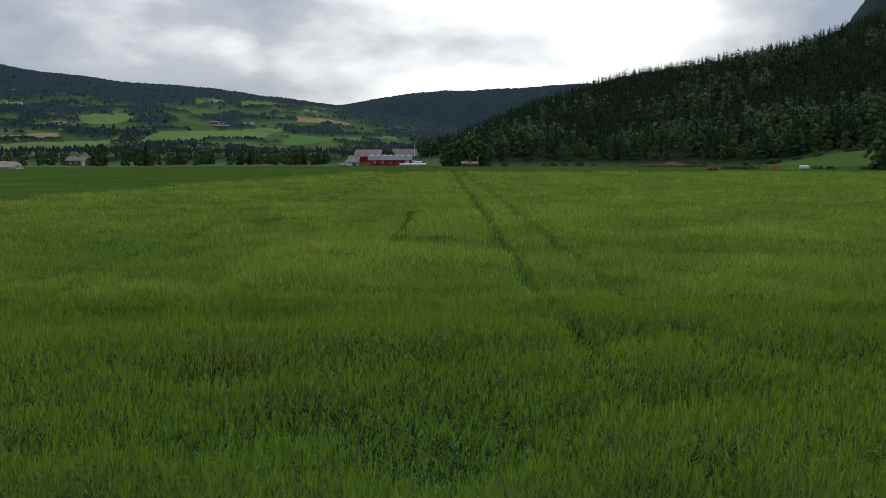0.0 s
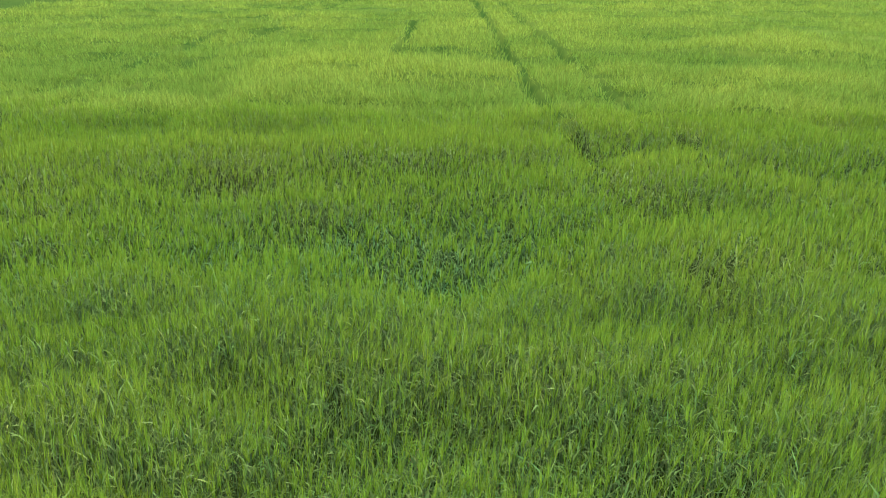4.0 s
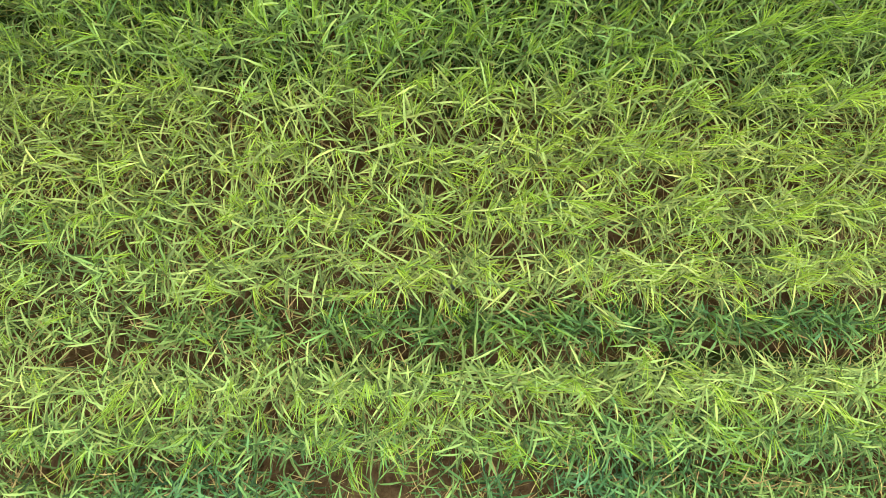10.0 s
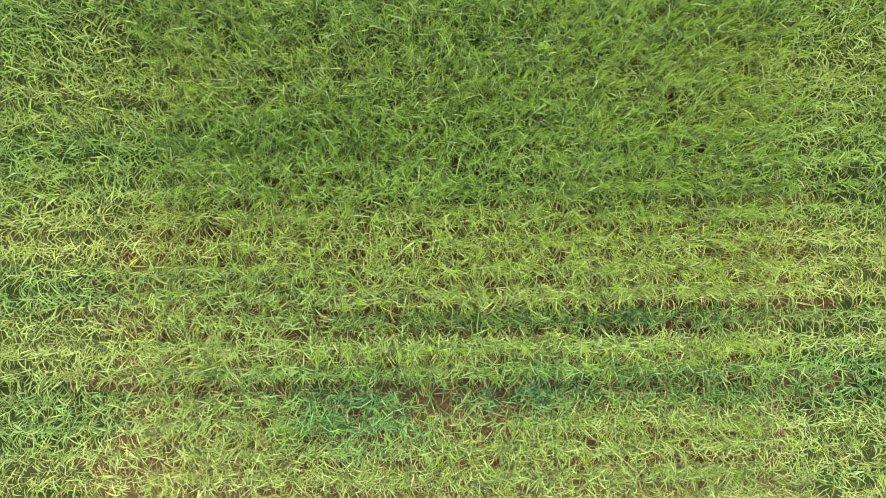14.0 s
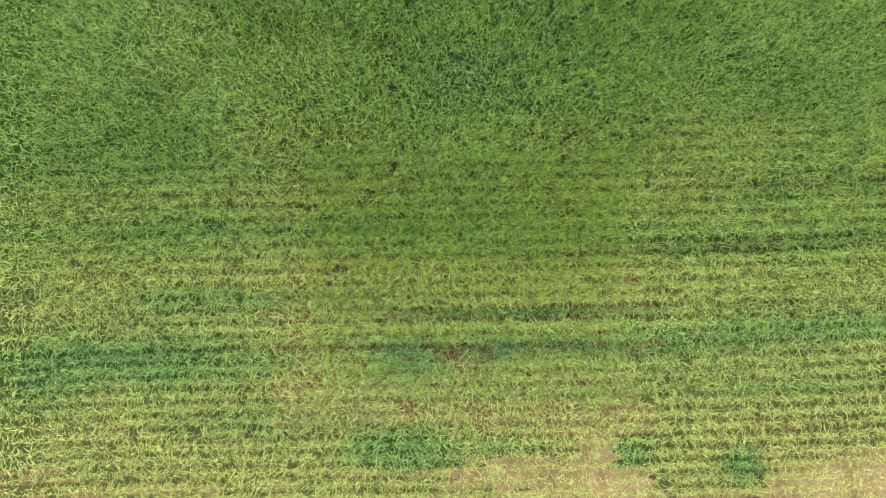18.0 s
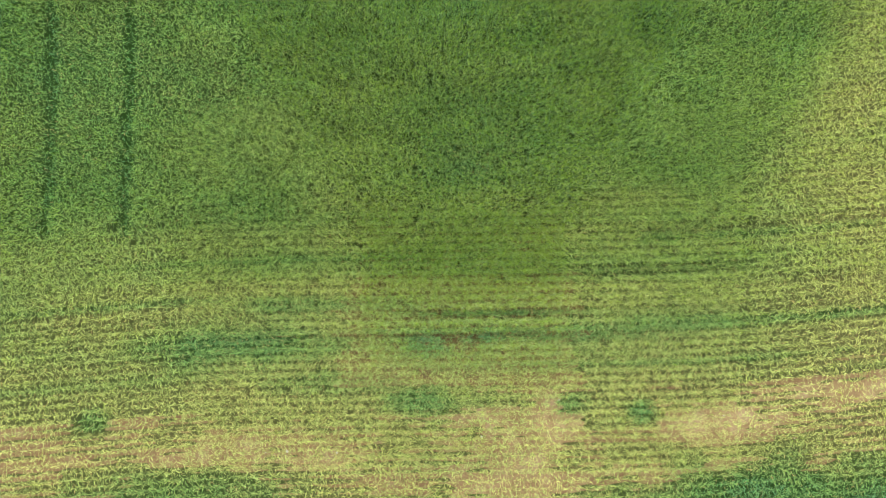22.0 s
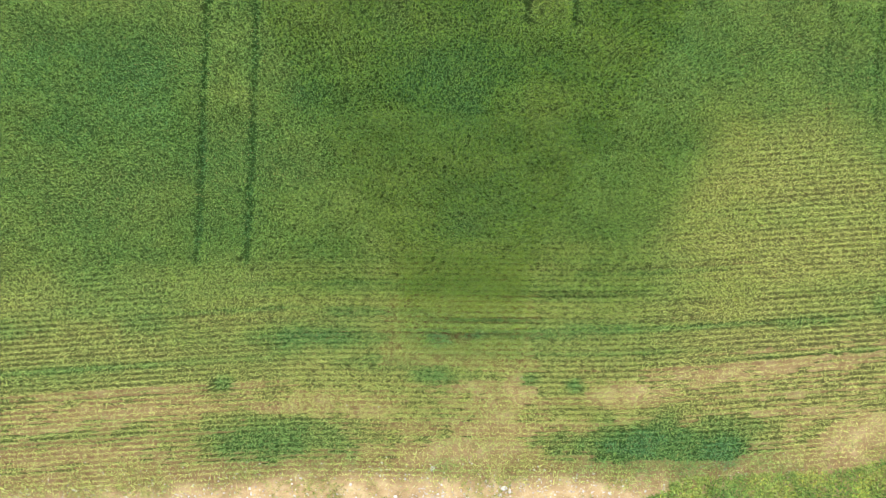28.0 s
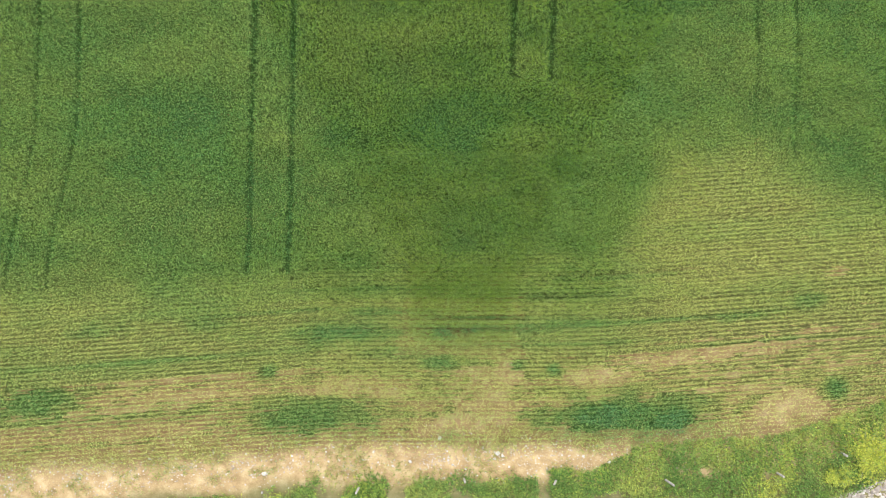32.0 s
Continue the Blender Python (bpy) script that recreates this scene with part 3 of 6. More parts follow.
class Pile:
    """Collects blades into one mesh."""

    def __init__(self):
        self.co, self.faces, self.mat, self.vig, self.count = [], [], [], [], 0
        self.tris, self.tri_mat = [], []

    def add(self, verts, segs, mat, vig):
        n, size = verts.shape[:2]
        if n == 0:
            return
        start = np.arange(n)[:, None, None] * size + self.count
        if segs == 0:
            tri = [[0, 1, 2]]
        elif segs == 1:
            tri = [[0, 2, 1], [1, 2, 3]]
        else:
            tri = [[size - 3, size - 2, size - 1]]
            k = np.arange(segs - 1)
            quad = np.stack([2 * k, 2 * k + 1, 2 * k + 3, 2 * k + 2], 1)
            self.faces.append((start + quad[None]).reshape(-1, 4))
            self.mat.append(np.full(n * (segs - 1), mat))
        self.tris.append((start + np.array(tri)[None]).reshape(-1, 3))
        self.tri_mat.append(np.full(n * len(tri), mat))
        self.co.append(verts.reshape(-1, 3))
        self.vig.append(np.repeat(vig, size))
        self.count += n * size

    def link(self, name, mats, label, category):
        me = mesh_np(name, np.concatenate(self.co), [np.concatenate(g) for g in (self.faces, self.tris) if g], mats, np.concatenate(self.mat + self.tri_mat), {"vigour": np.clip(np.concatenate(self.vig), 0, 1.3)})
        return tagged(new(name, me), label, category, kind="stuff")


RNG = np.random.default_rng(7)
CROP_MATS = [M_LEAF, M_AWN, M_STEM, M_DEAD]


def sow(x0, x1, y0, y1, per_m2, keep=None, rows=0.4, tuft=0.12, gaps=0.12):
    """Plant places in a rectangle, drawn to the drill rows and thinned by the crop's density."""
    step = per_m2 ** -0.5
    x, y = np.meshgrid(np.arange(x0, x1, step), np.arange(y0, y1, step), indexing="ij")
    n = x.size
    x, y = x.ravel() + step * RNG.random(n), y.ravel() + step * RNG.random(n)
    if keep is not None:
        ok = keep(x, y)
        x, y, n = x[ok], y[ok], int(ok.sum())
    lush = lushness(x, y)
    w = y - bend(x)
    line = np.round(w / ROW) * ROW
    y = y + (line - w) * rows * (1 - 0.85 * lush) * (0.5 + 0.9 * vnoise(x * 0.5, w * 1.1, 14))
    # plants stand in tufts, with small gaps between
    ix, iy = np.floor(x / tuft + hash2(np.floor(y / tuft), 0 * y, 5)), np.floor(y / tuft)
    shift, hole = hash2(ix, iy, 8) - 0.5, hash2(ix, iy, 9) < gaps
    den, hgt, vig = crop(x, y)
    ok = RNG.random(n) < den * np.where(hole, 0.3, 1)
    hgt = hgt * (1 + 0.14 * shift)
    return x[ok], y[ok], hgt[ok], (vig + 0.10 * shift)[ok]


def plants(pile, x, y, hgt, vig, leaves, segs, wide=1.0, awns=3, awn_segs=1, awn_wide=0.8, stem=True, dead=0.25, long=1.0):
    """Barley: an upright stem, arching leaves on its upper part, an awned head, withered leaves at the foot."""
    n = len(x)
    if n == 0:
        return
    R = RNG.random
    lush = lushness(x, y)
    stand = np.maximum(lush, 0.9 * sstep(-0.4, 1.2, y - bend(x)) * (np.abs(x) < 7))
    z = soil_height(x, y)
    hgt = hgt * RNG.uniform(0.82, 1.16, n)
    lean_a, lean = RNG.normal(-0.5, 1.2, n), np.abs(RNG.normal(0.0, 0.13, n))
    top = np.stack([x + np.cos(lean_a) * lean * hgt, y + np.sin(lean_a) * lean * hgt, z + hgt * 0.86], 1)
    foot = np.stack([x, y, z - 0.01], 1)
    if stem:
        d = top - foot
        ln = np.linalg.norm(d, axis=1)
        pile.add(blades(foot, np.arctan2(d[:, 1], d[:, 0]), ln, np.full(n, 0.008 * wide), np.arcsin(d[:, 2] / ln), np.full(n, 0.06), 1), 1, 2, vig)
    spin = RNG.uniform(0, 2 * np.pi, n)
    for k in range(leaves):
        u = 0.36 + 0.56 * (k + 0.8 * R(n)) / leaves
        b = foot + (top - foot) * u[:, None]
        spin = spin + np.pi + RNG.normal(0, 0.7, n)          # leaves alternate up the stem
        ln = (0.072 + 0.068 * R(n)) * (0.70 + 0.5 * np.minimum(hgt, 0.8) / 0.6) * long
        el = RNG.uniform(0.35, 1.2, n) + stand * RNG.uniform(0.25, 0.45, n)
        dr = RNG.uniform(0.5, 2.1, n) * (1 - 0.25 * stand)
        wd = (0.0068 + 0.0055 * R(n)) * wide * (0.78 + 0.35 * np.minimum(vig, 1))
        pile.add(blades(b, spin, ln, wd, el, dr, segs, twist=RNG.normal(0, 0.8, n)), segs, 0, vig + RNG.normal(0, 0.10, n))
    if awns:
        # heads: fine awns in a narrow brush above the top leaf
        has = R(n) < (0.35 + 0.5 * stand) * np.clip(0.25 + (hgt - 0.36) / 0.22, 0.2, 1) * np.where(dark_patch(x, y) > 0.5, 0.2, 1.0)
        t, m = top[has], int(has.sum())
        nod, turn = RNG.uniform(1.2, 1.52, m) - 0.25 * (1 - stand[has]), RNG.normal(-0.5, 1.3, m)
        for k in range(awns):
            az, el = turn + RNG.normal(0, 0.35, m), nod + RNG.normal(0, 0.12, m)
            ln = RNG.uniform(0.12, 0.20, m)
            pile.add(blades(t - [0, 0, 0.03], az, ln, RNG.uniform(0.005, 0.009, m) * wide * awn_wide, el, RNG.uniform(0.0, 0.4, m), awn_segs, twist=RNG.uniform(-3, 3, m)), awn_segs, 1, vig[has] + RNG.normal(0, 0.12, m))
    if dead:
        has = R(n) < dead * (1.2 - 0.5 * lush)
        m = int(has.sum())
        f = foot[has] + np.stack([RNG.normal(0, 0.04, m), RNG.normal(0, 0.04, m), RNG.uniform(0.02, 0.22, m)], 1)
        pile.add(blades(f, RNG.uniform(0, 6.28, m), RNG.uniform(0.07, 0.17, m), RNG.uniform(0.004, 0.010, m) * wide, RNG.uniform(0.0, 0.9, m), RNG.uniform(0.4, 1.7, m), max(1, segs - 1), twist=RNG.normal(0, 1, m)), max(1, segs - 1), 3, R(m))


def in_box(x0, x1, y0, y1):
    return lambda x, y: (x > x0) & (x < x1) & (y > y0) & (y < y1)


def build_crop():
    hover, ring, inner = in_box(-2.4, 2.4, -1.5, 2.3), in_box(-6.6, 6.6, -4.0, 4.8), in_box(-11, 11, -5.6, 8)
    cone = lambda x, y: (y > 1.5) & (np.abs(x) < 1.4 + 0.58 * y)
    # what the camera hovers over
    pile = Pile()
    plants(pile, *sow(-2.4, 2.4, -1.5, 2.3, 880, gaps=0.10), leaves=4, segs=3, awns=6, awn_wide=0.6, wide=0.82, dead=1.6)
    pile.link("barley", CROP_MATS, "green barley plants with arching leaves in drill rows", "crop")
    # thick standing crop ahead
    pile = Pile()
    plants(pile, *sow(-5.8, 5.8, 1.5, 7.4, 520, lambda x, y: cone(x, y) & ~hover(x, y), gaps=0.05), leaves=4, segs=1, awns=6, awn_segs=0, wide=1.1, dead=0.3)
    plants(pile, *sow(-11.2, 11.2, 7.4, 16.8, 290, cone, gaps=0.05), leaves=3, segs=1, awns=6, awn_segs=0, awn_wide=1.25, wide=1.5, dead=0, stem=False, long=1.15)
    pile.link("barley", CROP_MATS, "thick standing green barley with pale awned heads", "crop")
    # round the hover point, wider as the camera climbs
    pile = Pile()
    plants(pile, *sow(-6.6, 6.6, -4.0, 4.8, 520, lambda x, y: ~hover(x, y) & ~cone(x, y), gaps=0.05), leaves=4, segs=2, awns=3, awn_segs=0, wide=1.1, dead=0.4, stem=False)
    plants(pile, *sow(-11, 11, -5.6, 8, 500, lambda x, y: ~ring(x, y) & ~cone(x, y), 0.55, gaps=0.05), leaves=2, segs=1, awns=2, awn_segs=0, wide=1.45, dead=0.12, stem=False, long=1.15)
    plants(pile, *sow(-23.5, 23.5, -9.5, 16.8, 340, lambda x, y: ~inner(x, y) & ~cone(x, y), 0.62, gaps=0.0), leaves=2, segs=0, awns=1, awn_segs=0, wide=2.1, dead=0.1, stem=False, long=1.2)
    pile.link("barley", CROP_MATS, "green and yellowing barley in curved drill rows", "crop")


def build_far_crop():
    """The crop out to the field's end: ever larger tufts over a rough canopy."""
    pile = Pile()
    n = 100000
    d = np.exp(RNG.uniform(np.log(14.0), np.log(168.0), n))
    t = RNG.uniform(-0.62, 0.62, n)
    x, y = d * t, d
    den, hgt, vig = crop(x, y)
    swell = fbm(x * 0.30, y * 0.22, 44, 3)
    hgt = hgt * (0.35 + 1.2 * swell)
    ok = (RNG.random(n) < den * sstep(13.5, 19, d)) & (x > field_edge(y)) & (tram_dist(x, y) > 0.18 + 0.0022 * y)
    x, y, hgt, vig, d = x[ok], y[ok], hgt[ok], vig[ok], d[ok]
    size = 0.6 + d / 26.0
    # hollows' shade is put into vigour: low swell turns darker green
    vig = 0.50 + 2.2 * (vig - 0.70) - 1.6 * (swell[ok] - 0.5)
    for k in range(5):
        m = len(x)
        b = np.stack([x + RNG.normal(0, 0.05, m) * size, y + RNG.normal(0, 0.05, m) * size, hgt * RNG.uniform(0.55, 0.8, m)], 1)
        pile.add(blades(b, RNG.uniform(0, 6.28, m), RNG.uniform(0.16, 0.30, m) * (0.8 + 0.12 * size), RNG.uniform(0.012, 0.020, m) * (0.8 + 0.62 * size), RNG.uniform(0.9, 1.45, m), RNG.uniform(0.2, 0.9, m), 0, twist=RNG.normal(0, 1, m)), 0, 1, vig + RNG.normal(0, 0.10, m))
    pile.link("barley", [M_LEAF, M_AWN_FAR], "even green barley reaching to the end of the field", "crop")
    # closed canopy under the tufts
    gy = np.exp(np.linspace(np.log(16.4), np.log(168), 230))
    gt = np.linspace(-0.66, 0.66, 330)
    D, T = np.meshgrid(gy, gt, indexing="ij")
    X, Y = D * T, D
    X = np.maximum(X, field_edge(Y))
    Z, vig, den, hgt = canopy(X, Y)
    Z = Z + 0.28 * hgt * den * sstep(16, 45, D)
    # steeper vigour paints hollows and tracks darker, as shade would
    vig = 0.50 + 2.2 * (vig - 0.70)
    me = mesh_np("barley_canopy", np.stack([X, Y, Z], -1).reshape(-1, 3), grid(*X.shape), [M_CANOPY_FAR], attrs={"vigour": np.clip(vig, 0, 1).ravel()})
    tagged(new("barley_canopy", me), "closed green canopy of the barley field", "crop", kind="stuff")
    # lower leaves that close the crop near by; their shade is in the colour
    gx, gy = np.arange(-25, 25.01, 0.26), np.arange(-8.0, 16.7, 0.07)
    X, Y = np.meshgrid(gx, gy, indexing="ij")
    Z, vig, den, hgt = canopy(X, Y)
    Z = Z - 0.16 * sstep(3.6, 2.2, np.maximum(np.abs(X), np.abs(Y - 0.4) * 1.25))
    me = mesh_np("barley_canopy", np.stack([X, Y, Z], -1).reshape(-1, 3), grid(*X.shape), [M_SHADE_CANOPY], attrs={"vigour": np.clip(vig, 0, 1).ravel()})
    tagged(new("barley_canopy", me), "lower leaves of the thick barley with shade put into their colour", "crop", kind="stuff")


def canopy(X, Y):
    """Height of the closed lower leaves, which sink under the soil where the crop is thin."""
    den, hgt, vig = crop(X, Y)
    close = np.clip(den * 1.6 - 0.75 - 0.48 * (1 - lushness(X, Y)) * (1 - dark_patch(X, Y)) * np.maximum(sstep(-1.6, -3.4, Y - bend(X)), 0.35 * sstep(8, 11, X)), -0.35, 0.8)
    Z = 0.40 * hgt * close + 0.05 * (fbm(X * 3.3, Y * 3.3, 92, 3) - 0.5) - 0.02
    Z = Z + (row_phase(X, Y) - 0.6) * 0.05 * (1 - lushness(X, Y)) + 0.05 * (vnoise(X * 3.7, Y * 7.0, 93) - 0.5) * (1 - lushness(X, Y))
    Z = Z - 0.35 * sstep(-5.4, -6.2, Y - bend(X))
    Z = np.where(lushness(X, Y) > 0.6, np.maximum(Z, soil_height(X, Y) + 0.035), Z)
    return Z, vig, den, hgt


# rich end darkened to paint the shade of hollows and tracks
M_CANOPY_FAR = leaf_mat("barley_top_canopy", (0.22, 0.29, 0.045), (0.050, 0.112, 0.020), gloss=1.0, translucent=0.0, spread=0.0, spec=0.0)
M_AWN_FAR = leaf_mat("barley_heads_far", (0.36, 0.45, 0.075), (0.22, 0.34, 0.055), gloss=0.9, translucent=0.3, spread=0.4, spec=0.0)
# dark base colour holds the shade down between the plants
M_SHADE_CANOPY = leaf_mat("barley_canopy", (0.085, 0.085, 0.028), (0.020, 0.052, 0.012), gloss=1.0, translucent=0.0, spread=0.0, spec=0.0)
build_crop()
build_far_crop()


# ---- the field's margin: bare stony strip, weeds, fence, gravel ----
M_STONE = plain("field_stone", (0.38, 0.33, 0.27), (0.56, 0.51, 0.44), 6, 0.85, 0.2, 40, 0.4)
M_POST = plain("weathered_post", (0.30, 0.26, 0.21), (0.46, 0.42, 0.36), 5, 0.85, 0.2, 60, 0.5)
M_WIRE = plain("galvanised_wire", (0.45, 0.46, 0.47), (0.6, 0.61, 0.62), 8, 0.4, 0.5, 50, 0.0, metal=0.8)
WEED_MATS = [M_WEED, M_SHRUB, M_STEM, M_DEAD]


def fence_y(x):
    return np.interp(x, [-40, -16, -9, 0.3, 4.5, 9.6, 14.7, 17.7, 19.8, 24, 40], [-11.0, -9.3, -8.45, -7.65, -7.65, -7.5, -7.05, -6.1, -5.3, -4.0, 1.0])


def rock_mesh(name, seed, n=2):
    bm = bmesh.new()
    bmesh.ops.create_icosphere(bm, subdivisions=n, radius=1.0)
    for v in bm.verts:
        d = v.co.normalized()
        k = 0.75 + 0.5 * noise.noise(d * 1.4 + Vector((seed * 3.1, 0, 0))) + 0.2 * noise.noise(d * 3.5 + Vector((0, seed * 1.7, 0)))
        v.co = Vector((d.x * k, d.y * k * 0.8, d.z * k * 0.55))
    me = bpy.data.meshes.new(name)
    bm.to_mesh(me)
    bm.free()
    me.materials.append(M_STONE)
    return me


def build_stones():
    meshes = [rock_mesh("stone", s) for s in range(6)]
    rng = random.Random(5)
    spots = [(-0.85, -5.8, 0.13), (1.85, -6.45, 0.16), (2.05, -6.55, 0.1), (1.7, -6.7, 0.09), (-2.2, -6.9, 0.12), (7.0, -6.75, 0.12), (5.8, -6.5, 0.1), (-8.9, -7.6, 0.17), (-3.9, -6.5, 0.09), (2.4, -2.3, 0.05)]
    for _ in range(110):
        x = rng.uniform(-21, 12)
        y = float(bend(x)) - 6.75 + rng.gauss(0, 0.45)
        spots.append((x, y, 0.025 + 0.06 * rng.random() ** 2))
    for _ in range(45):
        x = rng.uniform(-3.0, 4.5)
        spots.append((x, -5.9 + rng.gauss(0, 0.35) + float(bend(x)), 0.03 + 0.05 * rng.random() ** 2))
    for _ in range(28):
        spots.append((rng.uniform(-5, 14), rng.uniform(-5.2, -2.2), 0.02 + 0.03 * rng.random() ** 2))
    for k, (x, y, r) in enumerate(spots):
        ob = new("field_stone", meshes[k % 6])
        z = float(soil_height(np.array([x]), np.array([y]))[0])
        ob.matrix_world = pose(x, y, z + r * 0.15, 0, 0, rng.uniform(0, 360)) @ Matrix.Diagonal((r, r, r, 1))
        tagged(ob, "pale rounded stone lying on bare soil", "stone", "stones along the bare strip")


def rubble(name, label, n, place, lo, hi, seed):
    """Small stones, joined."""
    rng = np.random.default_rng(seed)
    x, y = place(rng, n)
    n = len(x)
    base = np.array([[1, 0, 0], [0.3, 0.9, 0], [-0.8, 0.5, 0], [-0.7, -0.6, 0], [0.4, -0.9, 0], [0.5, 0.1, 0.62], [-0.35, -0.05, 0.55]], float)
    tri = np.array([[0, 1, 5], [1, 2, 6], [1, 6, 5], [2, 3, 6], [3, 4, 6], [4, 5, 6], [4, 0, 5]])
    r = lo + (hi - lo) * rng.random(n) ** 2.2
    a = rng.uniform(0, 6.28, n)
    jit = base[None] * rng.uniform(0.65, 1.3, (n, 7, 3))
    cx = jit[..., 0] * np.cos(a)[:, None] - jit[..., 1] * np.sin(a)[:, None]
    cy = jit[..., 0] * np.sin(a)[:, None] + jit[..., 1] * np.cos(a)[:, None]
    z = soil_height(x, y)
    co = np.stack([x[:, None] + cx * r[:, None], y[:, None] + cy * r[:, None], z[:, None] - 0.1 * r[:, None] + jit[..., 2] * r[:, None]], -1).reshape(-1, 3)
    faces = (np.arange(n)[:, None, None] * 7 + tri[None]).reshape(-1, 3)
    m = bpy.data.materials.get(name)
    if m is None:
        m, nt, s = make_mat(name, 0.9, 0.2)
        geo = nt.nodes.new("ShaderNodeNewGeometry")
        rp = ramp_node(nt, [(0.0, (0.24, 0.20, 0.16)), (0.45, (0.42, 0.35, 0.28)), (0.8, (0.46, 0.39, 0.31)), (1.0, (0.58, 0.53, 0.46))])
        nt.links.new(geo.outputs["Random Per Island"], rp.inputs["Fac"])
        nt.links.new(rp.outputs["Color"], s.inputs["Base Color"])
    tagged(new(name, mesh_np(name, co, faces, [m], smooth=False)), label, "stones", kind="stuff")


def build_margin():
    build_stones()

    def strip(rng, n):
        x = rng.uniform(-24, 13, n)
        y = bend(x) - 6.8 + rng.normal(0, 0.55, n)
        k = rng.random(n) < 0.3 + 0.7 * (vnoise(x * 0.8, y * 1.5, 77) > 0.5)
        return x[k], y[k]

    rubble("scattered_gravel", "pale small stones strewn over the bare strip", 7500, strip, 0.010, 0.05, 9)

    def corner(rng, n):
        x, y = rng.uniform(14.5, 26, n), rng.uniform(-12, -5.2, n)
        edge = np.interp(x, [14.5, 16.5, 18, 20, 26], [-9.3, -8.5, -8.0, -7.0, -4.5]) + 0.7 * (vnoise(x * 1.2, y, 78) - 0.5)
        k = y < edge
        return x[k], y[k]

    rubble("gravel_bank", "grey and beige gravel and cobbles of a track", 9000, corner, 0.03, 0.16, 10)
    # weeds behind and among the fence
    pile = Pile()
    n = 34000
    x = RNG.uniform(-25, 25, n)
    w = RNG.uniform(-2.2, 0.55 + 1.2 * sstep(6, 9, x), n) - 0.5 * sstep(-6, -11, x)
    y = fence_y(x) + w
    clump = fbm(x * 0.7, y * 0.7, 95, 3)
    keep = (RNG.random(n) < sstep(0.27, 0.46, clump + 0.12 * (x > 8) - 0.24 * sstep(-0.4, 0.55, w) * sstep(9, 6, x))) & ~((x > 14.5) & (y < np.interp(x, [14.5, 16.5, 18, 20, 26], [-9.3, -8.5, -8.0, -7.0, -4.5]))) & ~((np.abs(x - 3.9 - 0.5 * (vnoise(y * 1.5, x, 79) - 0.5)) < 0.45 * RNG.random(n) ** 0.3) & (w > -2))
    x, y = x[keep], y[keep]
    m = len(x)
    vig = np.clip(fbm(x * 0.9, y * 0.9, 96, 3) * 2.2 - 0.5 + RNG.normal(0, 0.2, m), 0, 1)
    tall = 0.05 + 0.95 * fbm(x * 1.3, y * 1.3, 97, 2) ** 2.2
    for k in range(6):
        b = np.stack([x + RNG.normal(0, 0.05, m), y + RNG.normal(0, 0.05, m), soil_height(x, y) + tall * RNG.uniform(0.2, 1.0, m)], 1)
        yellow = (RNG.random(m) < 0.05 + 0.3 * sstep(0.6, 0.9, vnoise(x * 0.6, y * 0.6, 98))).astype(int)
        verts = blades(b, RNG.uniform(0, 6.28, m), RNG.uniform(0.06, 0.15, m), RNG.uniform(0.022, 0.055, m), RNG.uniform(-0.1, 1.0, m), RNG.uniform(0.2, 1.2, m), 1, twist=RNG.normal(0, 0.6, m), taper=0.3)
        for kind in (0, 1):
            pile.add(verts[yellow == kind], 1, kind, vig[yellow == kind])
    # tufts of grass on the bare strip
    n = 14000
    x = RNG.uniform(-25, 16, n)
    y = bend(x) - 6.6 + RNG.normal(0, 0.8, n)
    k = RNG.random(n) < sstep(0.42, 0.75, fbm(x * 0.8, y * 1.2, 99, 3) + 0.10 * np.abs(y - bend(x) + 6.8))
    x, y = x[k], y[k]
    for j in range(4):
        m = len(x)
        b = np.stack([x + RNG.normal(0, 0.03, m), y + RNG.normal(0, 0.03, m), soil_height(x, y)], 1)
        pile.add(blades(b, RNG.uniform(0, 6.28, m), RNG.uniform(0.08, 0.2, m), RNG.uniform(0.008, 0.018, m), RNG.uniform(0.3, 1.3, m), RNG.uniform(0.3, 1.2, m), 1), 1, 0 if j else 3, RNG.random(m))
    pile.link("weeds", WEED_MATS, "leafy green weeds and grass along the fence", "weeds")
    build_shrub("shrub", 18.9, -6.1, 1.3, 0.9, 2600, 3, "yellow-green leafy shrub growing against the wire fence")
    build_shrub("shrub", 17.6, -7.2, 0.7, 0.5, 900, 4, "low yellow-green shrub below the wire fence")
    build_shrub("shrub", 21.0, -4.9, 1.1, 0.8, 1500, 6, "yellow-green leafy shrub growing against the wire fence")
    build_fence()


